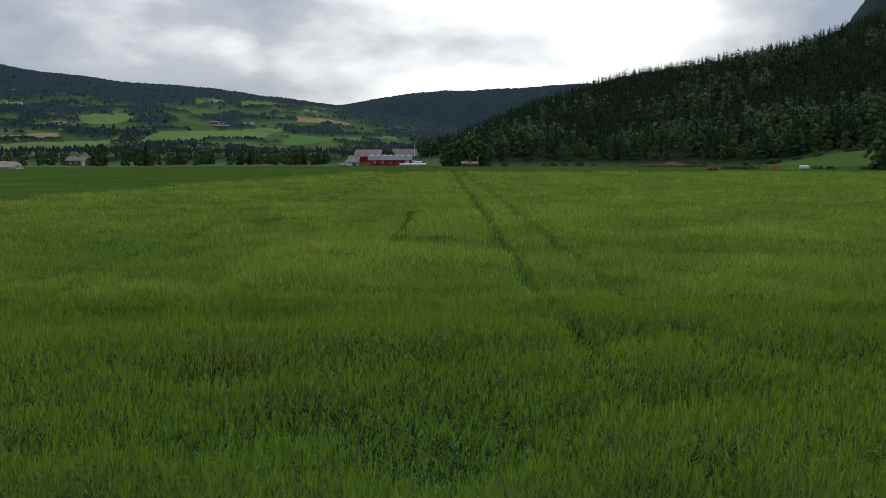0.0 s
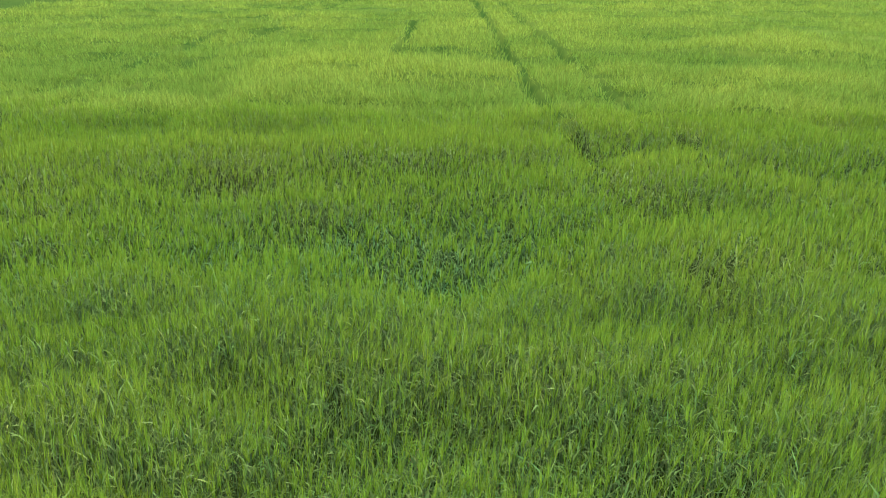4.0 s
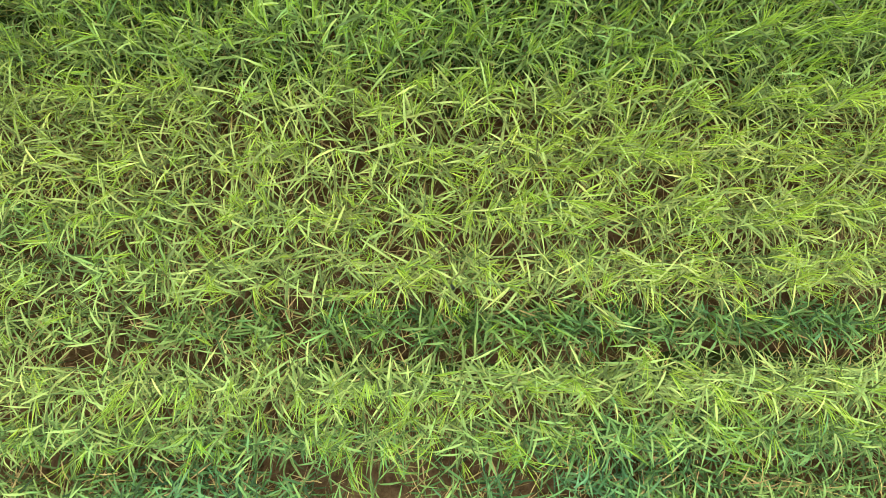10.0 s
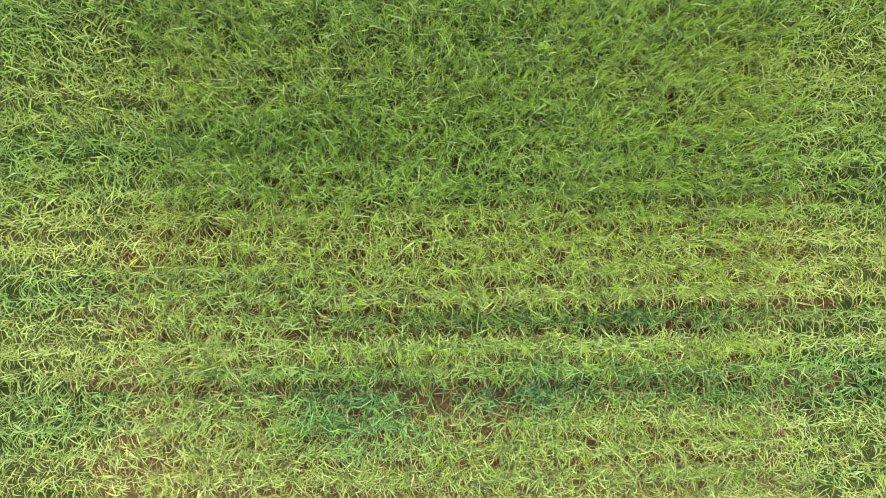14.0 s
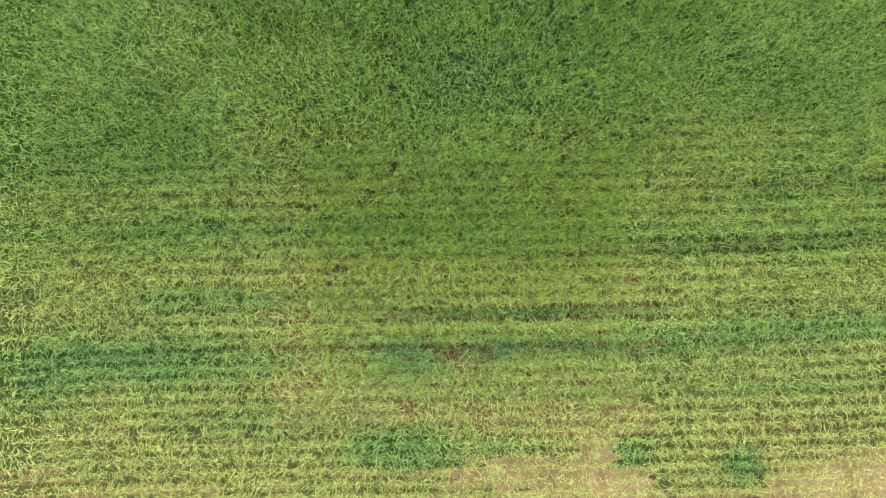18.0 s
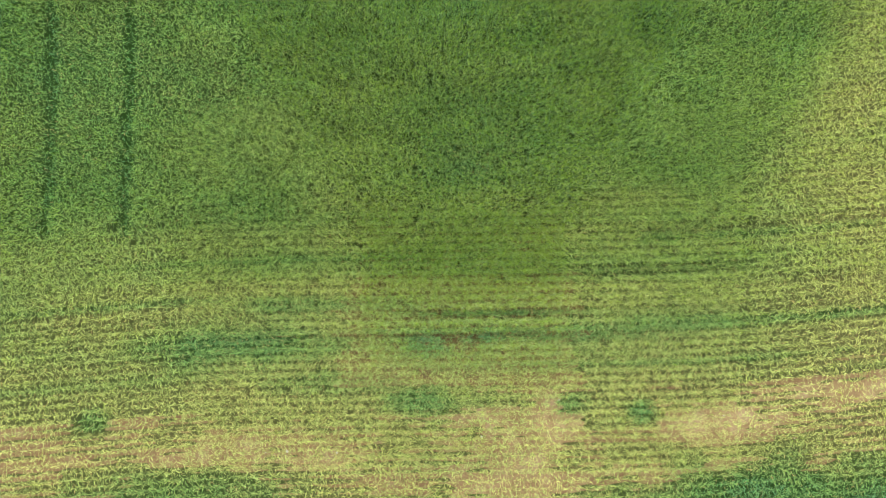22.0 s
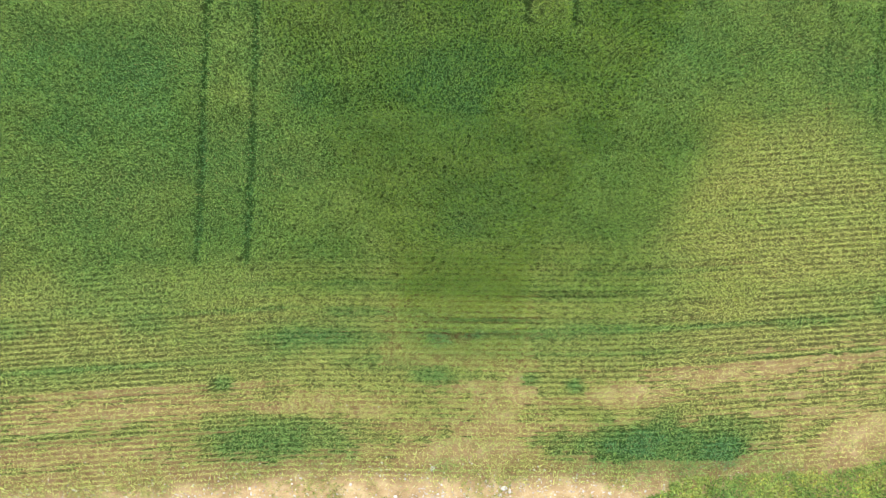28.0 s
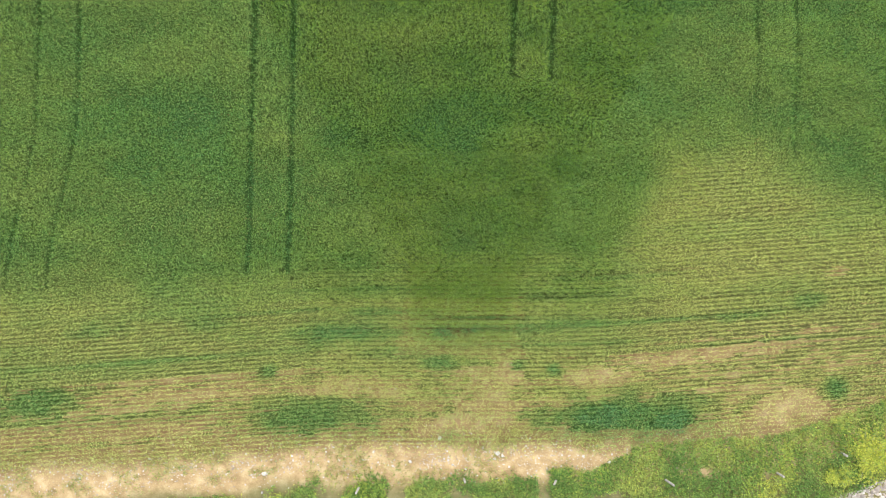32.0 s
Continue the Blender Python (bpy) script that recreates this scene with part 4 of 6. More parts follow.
def build_shrub(name, cx, cy, r, h, n, seed, label):
    rng = np.random.default_rng(seed)
    root = tagged(new(name), label, "shrub")
    root.location = (cx, cy, float(soil_height(np.array([cx]), np.array([cy]))[0]))
    bm = bmesh.new()
    twigs = []
    for k in range(16):
        a, q = rng.uniform(0, 6.28), rng.uniform(0.35, 1.0)
        tip = Vector((math.cos(a) * r * q, math.sin(a) * r * q, h * (1.05 - 0.6 * q) * rng.uniform(0.75, 1.1)))
        tube(bm, (0.05 * math.cos(a), 0.05 * math.sin(a), -0.05), tip, 0.012, 0.004, 5)
        twigs.append(tip)
    part("branches", bm, M_POST, root)
    tips = np.array([list(t) for t in twigs])
    pick = rng.integers(0, len(tips), n)
    u = rng.uniform(0.35, 1.08, n)
    b = tips[pick] * u[:, None] + rng.normal(0, 0.13 * r, (n, 3)) * [1, 1, 0.7]
    b[:, 2] = np.maximum(b[:, 2], 0.03)
    pile = Pile()
    pile.add(blades(b, rng.uniform(0, 6.28, n), rng.uniform(0.05, 0.12, n), rng.uniform(0.03, 0.06, n), rng.uniform(-0.2, 0.8, n), rng.uniform(0.2, 1.0, n), 2, taper=0.3), 2, 0, rng.random(n))
    me = mesh_np("leaves", np.concatenate(pile.co), [np.concatenate(pile.faces), np.concatenate(pile.tris)], [M_SHRUB], attrs={"vigour": np.concatenate(pile.vig)})
    ob = new("leaves", me)
    ob.parent = root


def build_fence():
    root = tagged(new("fence"), "old wire mesh fence on weathered wooden posts", "fence")
    xs = [-21.6, -17.6, -13.3, -9.0, -4.5, 0.3, 4.55, 9.6, 14.7, 17.7, 20.6, 23.6]
    rng = random.Random(3)
    tops = []
    post = bmesh.new()
    tube(post, (0, 0, -0.3), (0, 0, 1.12), 0.055, 0.05, 9)
    tube(post, (0, 0, 1.12), (0, 0, 1.16), 0.05, 0.03, 9)
    first = part("post", post, M_POST, root)
    for k, x in enumerate(xs):
        y = float(fence_y(x))
        ob = first if k == 0 else new("post", first.data)
        ob.parent = root
        ob.matrix_local = pose(x, y, 0, rng.gauss(0, 5) - 4, rng.gauss(0, 5), rng.uniform(0, 90))
        tops.append(ob.matrix_local.copy())
    wires = (0.12, 0.3, 0.5, 0.7, 0.88, 1.02)
    for a, b in zip(tops, tops[1:]):
        for h in wires:
            bm = bmesh.new()
            p, q = a @ Vector((0.05, -0.05, h)), b @ Vector((0.05, -0.05, h))
            steps, last = 5, None
            for k in range(steps + 1):
                u = k / steps
                pt = p.lerp(q, u) - Vector((0, 0, 0.05 * math.sin(math.pi * u)))
                if last is not None:
                    tube(bm, last, pt, 0.006, 0.006, 4)
                last = pt
            part("wire", bm, M_WIRE, root)
        bm = bmesh.new()
        n = int((b.translation - a.translation).length / 0.3)
        for k in range(1, n):
            u = k / n
            lo, hi = (a @ Vector((0.05, -0.05, 0.12))).lerp(b @ Vector((0.05, -0.05, 0.12)), u), (a @ Vector((0.05, -0.05, 1.02))).lerp(b @ Vector((0.05, -0.05, 1.02)), u)
            drop = Vector((0, 0, 0.05 * math.sin(math.pi * u)))
            tube(bm, lo - drop, hi - drop, 0.004, 0.004, 3)
        part("mesh_strands", bm, M_WIRE, root)


build_margin()


# ---- meadows round the barley ----
M_GRASS = plain("meadow_grass", (0.050, 0.098, 0.020), (0.078, 0.138, 0.026), 0.08, 1.0, 0.0, 1.6, 0.5, dist=0.15)
M_MEADOW = plain("hill_meadow", (0.070, 0.130, 0.034), (0.095, 0.165, 0.04), 0.05, 1.0, 0.0, 1.2, 0.4, dist=0.15)


def build_meadow():
    """Grass beside and beyond the barley, out to the farm and the wood's edge."""
    gy = np.exp(np.linspace(np.log(24), np.log(345), 120))
    gt = np.linspace(-0.75, 0.75, 150)
    D, T = np.meshgrid(gy, gt, indexing="ij")
    X, Y = D * T, D
    co = np.stack([X, Y, land(X, Y) + 0.10 + 0.10 * (fbm(X * 0.6, Y * 0.6, 13, 3) - 0.5)], -1).reshape(-1, 3)
    f = grid(*X.shape)
    mid = co[f].mean(1)
    keep = (mid[:, 0] < field_edge(mid[:, 1]) + 0.4) | (mid[:, 1] > 166.5)
    t = mid[:, 0] / mid[:, 1]
    slope = (t > az_of(1300)) & (np.hypot(mid[:, 0], mid[:, 1]) > 262)
    me = mesh_np("meadow", co, f[keep], [M_GRASS, M_MEADOW], slope[keep].astype(int))
    tagged(new("meadow", me), "mown green meadow beside the barley field", "meadow", kind="structure")
    pile = Pile()
    n = 16000
    d = np.exp(RNG.uniform(np.log(30), np.log(300), n))
    t = RNG.uniform(-0.6, 0.6, n)
    x, y = d * t, d
    k = (x < field_edge(y)) | (y > 169)
    x, y, d = x[k], y[k], d[k]
    m = len(x)
    b = np.stack([x, y, land(x, y) + 0.03], 1)
    pile.add(blades(b, RNG.uniform(0, 6.28, m), RNG.uniform(0.15, 0.3, m), 0.02 + d * 0.0011, RNG.uniform(0.7, 1.4, m), RNG.uniform(0.2, 0.9, m), 0), 0, 0, RNG.random(m))
    pile.link("meadow_grass", [M_TURF], "short green grass tufts on the meadow", "grass")


build_meadow()

# ---- trees ----
M_BARK = plain("bark", (0.10, 0.075, 0.055), (0.19, 0.15, 0.12), 2.0, 0.9, 0.15, 14, 0.6)
M_BIRCH = plain("birch_bark", (0.30, 0.28, 0.26), (0.55, 0.53, 0.50), 2.0, 0.85, 0.15, 9, 0.4)


def foliage(name, dark, light, per_tree=True):
    m, nt, s = make_mat(name, 0.85, 0.1)
    geo, info = nt.nodes.new("ShaderNodeNewGeometry"), nt.nodes.new("ShaderNodeObjectInfo")
    add = nt.nodes.new("ShaderNodeMath")
    add.operation = "MULTIPLY_ADD"
    add.inputs[1].default_value = 0.55
    half = nt.nodes.new("ShaderNodeMath")
    half.operation = "MULTIPLY"
    half.inputs[1].default_value = 0.45
    at = nt.nodes.new("ShaderNodeAttribute")
    at.attribute_name = "tone"
    nt.links.new(geo.outputs["Random Per Island"], add.inputs[0])
    nt.links.new((info.outputs["Random"] if per_tree else at.outputs["Fac"]), half.inputs[0])
    nt.links.new(half.outputs["Value"], add.inputs[2])
    r = ramp_node(nt, [(0.1, dark), (0.9, light)])
    nt.links.new(add.outputs["Value"], r.inputs["Fac"])
    nt.links.new(r.outputs["Color"], s.inputs["Base Color"])
    return m


M_SPRUCE = foliage("spruce_needles", (0.014, 0.030, 0.013), (0.042, 0.074, 0.028))
M_BROAD = foliage("broad_leaves", (0.055, 0.098, 0.036), (0.115, 0.18, 0.066))
M_SPRUCE_FAR = foliage("spruce_wood", (0.012, 0.025, 0.012), (0.036, 0.064, 0.027), False)
# blue of distance haze is put into this spruce colour
M_SPRUCE_HAZED = foliage("hazed_valley_spruce", (0.016, 0.036, 0.038), (0.036, 0.070, 0.068), False)
M_BROAD_FAR = foliage("broadleaf_wood", (0.055, 0.095, 0.042), (0.17, 0.235, 0.105), False)


def spruce_crown(rng, h, tiers, arms, fine):
    """Tiers of drooping boughs round the trunk: co and quad faces."""
    co, faces = [], []
    for k in range(tiers):
        u = k / tiers
        z = h * (0.10 + 0.88 * u) + rng.uniform(-0.03, 0.03) * h
        reach = h * (0.19 if fine else 0.2) * (1 - u) ** 0.85 + 0.25
        for j in range(arms):
            a = 2 * math.pi * (j + 0.5 * (k % 2) + rng.uniform(-0.3, 0.3)) / arms
            r = reach * rng.uniform(0.5, 1.25)
            ca, sa, wdt = math.cos(a), math.sin(a), r * 0.42
            drop, lift = r * rng.uniform(0.25, 0.5), h * 0.075
            i = len(co)
            co += [(0.05 * ca, 0.05 * sa, z + lift), (ca * r * 0.6 - sa * wdt, sa * r * 0.6 + ca * wdt, z - drop * 0.45), (ca * r, sa * r, z - drop), (ca * r * 0.6 + sa * wdt, sa * r * 0.6 - ca * wdt, z - drop * 0.5)]
            faces += [(i, i + 1, i + 2, i + 3)]
    i = len(co)
    co += [(0, 0, h * 1.04), (0.18, 0, h * 0.9), (-0.1, 0.16, h * 0.9), (-0.1, -0.16, h * 0.9)]
    faces += [(i, i + 1, i + 2, i + 2), (i, i + 2, i + 3, i + 3), (i, i + 3, i + 1, i + 1)]
    return np.array(co), faces


def broad_crown(rng, h, clumps, leaves, width=0.32):
    """Leaf sprays gathered in clumps about the limbs' ends."""
    co, faces = [], []
    for _ in range(clumps):
        a, q = rng.uniform(0, 6.283), math.sqrt(rng.random())
        z = h * rng.uniform(0.06, 0.98)
        spread = h * width * (1 - abs(z / h - 0.48) ** 2 * 3.2)
        c = Vector((math.cos(a) * spread * q, math.sin(a) * spread * q, z))
        r = h * rng.uniform(0.05, 0.105)
        for _ in range(leaves):
            d = Vector((rng.gauss(0, 1), rng.gauss(0, 1), rng.gauss(0, 0.8))).normalized()
            p = c + d * r * rng.uniform(0.5, 1.0)
            t1 = d.cross(Vector((rng.gauss(0, 1), rng.gauss(0, 1), rng.gauss(0, 1)))).normalized() * r * 0.62
            t2 = (d.cross(t1).normalized() + d * rng.uniform(-0.5, 0.5)) * r * 0.5
            i = len(co)
            co += [tuple(p - t1), tuple(p - t2), tuple(p + t1), tuple(p + t2)]
            faces.append((i, i + 1, i + 2, i + 3))
    return np.array(co), faces


def bush_crown(rng, h, clumps, leaves):
    """A dome of leaf sprays down to the ground."""
    co, faces = [], []
    for _ in range(clumps):
        d = Vector((rng.gauss(0, 1), rng.gauss(0, 1), abs(rng.gauss(0, 0.9)))).normalized()
        c = Vector((d.x * h * 0.55, d.y * h * 0.55, 0.15 * h + d.z * h * 0.72)) * rng.uniform(0.65, 1.0)
        r = h * rng.uniform(0.12, 0.2)
        for _ in range(leaves):
            q = Vector((rng.gauss(0, 1), rng.gauss(0, 1), rng.gauss(0, 0.8))).normalized()
            p = c + q * r * rng.uniform(0.5, 1.0)
            t1 = q.cross(Vector((rng.gauss(0, 1), rng.gauss(0, 1), rng.gauss(0, 1)))).normalized() * r * 0.6
            t2 = (q.cross(t1).normalized() + q * rng.uniform(-0.5, 0.5)) * r * 0.5
            i = len(co)
            co += [tuple(p - t1), tuple(p - t2), tuple(p + t1), tuple(p + t2)]
            faces.append((i, i + 1, i + 2, i + 3))
    return np.array(co), faces


def crown_mesh(name, co, faces, mat):
    me = bpy.data.meshes.new(name)
    me.from_pydata([tuple(c) for c in co], [], [tuple(dict.fromkeys(f)) for f in faces])
    me.materials.append(mat)
    return me


def trunk_mesh(rng, h, broad):
    bm = bmesh.new()
    top = h * (0.62 if broad else 0.97)
    tube(bm, (0, 0, -0.4), (0.02 * h * rng.uniform(-1, 1), 0, top * 0.5), h * 0.018, h * 0.012, 7)
    tube(bm, (0.0, 0, top * 0.5), (0, 0, top), h * 0.012, h * 0.003, 6)
    if broad:
        for k in range(6):
            a = rng.uniform(0, 6.28)
            z = h * rng.uniform(0.25, 0.55)
            tube(bm, (0, 0, z), (math.cos(a) * h * 0.2, math.sin(a) * h * 0.2, z + h * rng.uniform(0.12, 0.3)), h * 0.007, h * 0.002, 5)
    me = bpy.data.meshes.new("trunk")
    bm.to_mesh(me)
    bm.free()
    me.materials.append(M_BIRCH if broad else M_BARK)
    return me


def make_tree(name, label, trunk, crown, m):
    root = tagged(new(name), label, "tree", "trees along the wood's edge")
    root.matrix_world = m
    for n, me in (("trunk", trunk), ("crown", crown)):
        ob = new(n, me)
        ob.parent = root
    return root


def at_bearing(px, r):
    t = az_of(px)
    return r * t / math.hypot(1, t), r / math.hypot(1, t)


def build_wood():
    rng = random.Random(11)
    spruces = [(trunk_mesh(rng, 17, False), crown_mesh("crown", *spruce_crown(rng, 17, 15, 9, True), M_SPRUCE)) for _ in range(4)]
    broads = [(trunk_mesh(rng, 12, True), crown_mesh("crown", *broad_crown(rng, 12, 60, 13, w), M_BROAD)) for w in (0.30, 0.36, 0.26, 0.33)]
    # edge of the wood: separate trees
    for k in range(270):
        px = rng.uniform(775, 1640)
        t = az_of(px)
        base = float(np.interp(px, [700, 900, 1300, 1568, 2200], [470, 375, 345, 335, 300]))
        r = base + 4 + 75 * rng.random() ** 1.4
        x, y = r * t / math.hypot(1, t), r / math.hypot(1, t)
        if 860 < px < 960 and r < base + 26:
            continue
        if px < 790 and r < 560:
            continue
        z = float(land(np.array([x]), np.array([y]))[0])
        front = (r - base) / 75
        broad = rng.random() < 0.6 - 0.5 * front
        trunk, crown = (broads if broad else spruces)[rng.randrange(4)]
        s = rng.uniform(0.55, 1.0) if broad else rng.uniform(0.5, 0.95)
        if broad and front < 0.15:
            s *= 0.75
        make_tree("birch_tree" if broad else "spruce_tree", "leafy green broadleaf tree at the wood's edge" if broad else "tall dark green spruce at the wood's edge", trunk, crown,
                  pose(x, y, z - 0.2, rng.gauss(0, 2), rng.gauss(0, 2), rng.uniform(0, 360)) @ Matrix.Diagonal((s * rng.uniform(0.85, 1.2), s, s, 1)))
    # single trees in the meadow and by the farm
    for px, r, s, kind in ((798, 372, 0.8, 1), (813, 368, 0.95, 1), (831, 365, 1.0, 1), (847, 370, 0.9, 1), (786, 380, 0.7, 1), (690, 450, 0.75, 1), (862, 372, 0.8, 1), (1552, 262, 0.75, 1), (1566, 258, 0.9, 1), (1580, 262, 0.9, 1), (933, 378, 0.8, 0), (888, 385, 0.6, 0),
                           (175, 415, 0.72, 1), (168, 425, 0.6, 0), (182, 422, 0.85, 1), (225, 430, 0.7, 1), (245, 425, 0.75, 1), (262, 432, 0.7, 0), (75, 470, 0.6, 1), (45, 465, 0.55, 1), (120, 480, 0.6, 1), (330, 480, 0.55, 1), (420, 520, 0.6, 1)):
        t = az_of(px)
        x, y = r * t / math.hypot(1, t), r / math.hypot(1, t)
        z = float(land(np.array([x]), np.array([y]))[0])
        trunk, crown = (broads if kind else spruces)[rng.randrange(4)]
        make_tree("birch_tree" if kind else "spruce_tree", "bushy green broadleaf tree standing by the meadow" if kind else "dark green spruce standing alone by the meadow", trunk, crown,
                  pose(x, y, z - 0.2, 0, 0, rng.uniform(0, 360)) @ Matrix.Diagonal((s * 1.1, s * 1.1, s, 1)))
    # belt of trees that hides the valley floor
    for k in range(58):
        px = rng.uniform(-40, 600)
        r = rng.uniform(445, 500)
        x, y = at_bearing(px, r)
        if abs(px - 142) < 14 or abs(px - 70) < 8:
            continue
        z = float(land(np.array([x]), np.array([y]))[0])
        kind = rng.random() < 0.7
        trunk, crown = (broads if kind else spruces)[rng.randrange(4)]
        s = rng.uniform(0.42, 0.68) * (1 if kind else 0.85)
        make_tree("birch_tree" if kind else "spruce_tree", "leafy green broadleaf tree beyond the grass field" if kind else "dark green spruce beyond the grass field", trunk, crown,
                  pose(x, y, z - 0.2, 0, 0, rng.uniform(0, 360)) @ Matrix.Diagonal((s * 1.25, s * 1.25, s, 1)))
    # low bushes along the foot of the wood
    bushes = [(trunk_mesh(rng, 1.6, True), crown_mesh("crown", *bush_crown(rng, 3.0, 26, 12), M_BROAD)) for _ in range(3)]
    for k in range(46):
        px = rng.uniform(880, 1600)
        t = az_of(px)
        r = float(np.interp(px, [700, 900, 1300, 1568, 2200], [470, 366, 338, 326, 290])) + rng.uniform(-3, 5)
        if k < 16:
            px = (1281, 1292, 1304, 1315, 1326, 1337, 1441, 1449, 1466, 1471, 1527, 1540, 1553, 1562, 1310, 1298)[k]
            t, r = az_of(px), rng.uniform(258, 266)
        x, y = r * t / math.hypot(1, t), r / math.hypot(1, t)
        z = float(land(np.array([x]), np.array([y]))[0])
        s = rng.uniform(0.45, 0.85) * (0.8 if k < 16 else 1.2)
        root = make_tree("bush", "low rounded green bush below the wood", bushes[k % 3][0], bushes[k % 3][1], pose(x, y, z - 0.1, 0, 0, rng.uniform(0, 360)) @ Matrix.Diagonal((s * 1.25, s * 1.25, s, 1)))
        root["category"], root["group"] = "bush", "bushes below the wood"
    # the rest of the wooded hill, joined
    kinds = [spruce_crown(rng, 17, 6, 4, False) for _ in range(5)]
    leafy = [broad_crown(rng, 13, 16, 6, 0.27) for _ in range(4)]
    for name, bank, mat, share, label in (("spruce_wood", kinds, M_SPRUCE_FAR, 6400, "dark green spruce forest covering the steep hillside"), ("broadleaf_wood", leafy, M_BROAD_FAR, 1500, "lighter green birches scattered through the hillside forest")):
        co, faces, tone, count = [], [], [], 0
        for k in range(share):
            t = rng.uniform(az_of(742), az_of(1720))
            base = float(np.interp(t, [az_of(v) for v in (700, 900, 1300, 1568, 2200)], [470, 375, 345, 335, 300]))
            r = math.sqrt(rng.uniform((base + 60) ** 2, 960 ** 2)) if mat is M_SPRUCE_FAR else base + 50 + rng.random() ** 1.2 * 330
            x, y = r * t / math.hypot(1, t), r / math.hypot(1, t)
            if mat is M_BROAD_FAR and vnoise(x / 45, y / 45, 33) < 0.6:
                continue
            if t < az_of(800) and r < 560:
                continue
            z = float(land(np.array([x]), np.array([y]))[0])
            c, f = bank[k % len(bank)]
            a, s = rng.uniform(0, 6.28), rng.uniform(0.5, 0.92) * (1 - 0.25 * (r > 700)) * (1.25 if mat is M_BROAD_FAR else 1.05)
            rot = np.array([[math.cos(a), -math.sin(a), 0], [math.sin(a), math.cos(a), 0], [0, 0, 1]]) * s
            slim = 1.15 if mat is M_BROAD_FAR else 0.85
            co.append(c @ rot.T * [slim, slim, 1.0] + [x, y, z + 0.5])
            faces += [tuple(v + count for v in dict.fromkeys(q)) for q in f]
            tone += [rng.random()] * len(c)
            count += len(c)
        me = bpy.data.meshes.new(name)
        me.from_pydata(np.concatenate(co).tolist(), [], faces)
        me.attributes.new("tone", "FLOAT", "POINT").data.foreach_set("value", np.array(tone, np.float32))
        me.materials.append(mat)
        tagged(new(name, me), label, "forest", kind="stuff")


# ---- the valley's far side: fields, woods and houses ----
M_FIELD = plain("far_field", (0.12, 0.20, 0.06), (0.17, 0.25, 0.075), 0.01, 0.95, 0.05, 0.06, 0.0)
M_FIELD_DARK = plain("far_green_field", (0.065, 0.17, 0.045), (0.10, 0.21, 0.06), 0.01, 0.95, 0.05, 0.06, 0.0)
M_STUBBLE = plain("far_bare_field", (0.26, 0.19, 0.105), (0.34, 0.26, 0.15), 0.01, 0.95, 0.05, 0.06, 0.0)
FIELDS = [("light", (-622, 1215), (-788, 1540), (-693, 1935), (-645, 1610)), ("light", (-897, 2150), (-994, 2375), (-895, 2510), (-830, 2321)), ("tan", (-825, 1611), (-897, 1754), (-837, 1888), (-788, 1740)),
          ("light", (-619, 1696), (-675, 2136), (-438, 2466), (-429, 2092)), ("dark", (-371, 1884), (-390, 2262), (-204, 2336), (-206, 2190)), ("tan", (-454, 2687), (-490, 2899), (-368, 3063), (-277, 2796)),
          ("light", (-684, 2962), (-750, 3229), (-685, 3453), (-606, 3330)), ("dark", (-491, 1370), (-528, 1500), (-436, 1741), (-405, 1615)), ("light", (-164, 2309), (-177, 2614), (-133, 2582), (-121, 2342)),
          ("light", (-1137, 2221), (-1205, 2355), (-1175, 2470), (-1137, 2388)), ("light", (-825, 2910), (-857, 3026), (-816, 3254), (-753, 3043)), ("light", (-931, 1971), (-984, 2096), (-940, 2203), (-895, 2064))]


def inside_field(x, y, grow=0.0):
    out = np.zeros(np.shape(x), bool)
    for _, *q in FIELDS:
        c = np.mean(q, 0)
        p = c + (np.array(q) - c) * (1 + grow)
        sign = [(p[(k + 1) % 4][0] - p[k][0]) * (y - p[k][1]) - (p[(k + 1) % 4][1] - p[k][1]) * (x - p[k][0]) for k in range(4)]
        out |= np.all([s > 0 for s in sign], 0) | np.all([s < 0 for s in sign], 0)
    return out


def woodedness(x, y):
    """1 under trees, 0 on open land: valley side, far ridge and the wooded hill."""
    r, t = np.hypot(x, y), x / np.maximum(y, 1)
    z = land(x, y)
    e = (z - 3.4) / r
    n1, n2, n3 = fbm(x / 260, y / 260, 27, 3), fbm(x / 110, y / 150, 23, 3), fbm(x / 230, y / 170, 29, 2)
    upper = sstep(0.053, 0.060, e + 0.03 * (n1 - 0.5))
    clump = sstep(0.53, 0.57, n2)
    hedge = sstep(0.034, 0.020, np.abs(n3 - 0.5))
    belt = sstep(1000, 880, r + 200 * (n2 - 0.5)) * sstep(0.40, 0.46, n2)
    out = np.maximum(np.maximum(upper, clump), np.maximum(hedge, belt))
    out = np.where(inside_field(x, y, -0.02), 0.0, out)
    hilly = sstep(az_of(690), az_of(760), t + 0.02 * (n2 - 0.5))
    out = np.maximum(out, hilly)
    out = np.maximum(out, sstep(2900, 3200, r) * sstep(az_of(560), az_of(620), t))
    lawn = sstep(az_of(800), az_of(782), t) * sstep(az_of(585), az_of(605), t) * sstep(575, 545, r)
    base = np.interp(t, [az_of(v) for v in (700, 900, 1300, 1568, 2200)], [470, 372, 338, 318, 280])
    return out * (1 - lawn) * sstep(base - 4, base + 6, np.where(t > az_of(640), r, 9999)) * np.where(t > az_of(640), sstep(334, 344, r), sstep(490, 525, r))


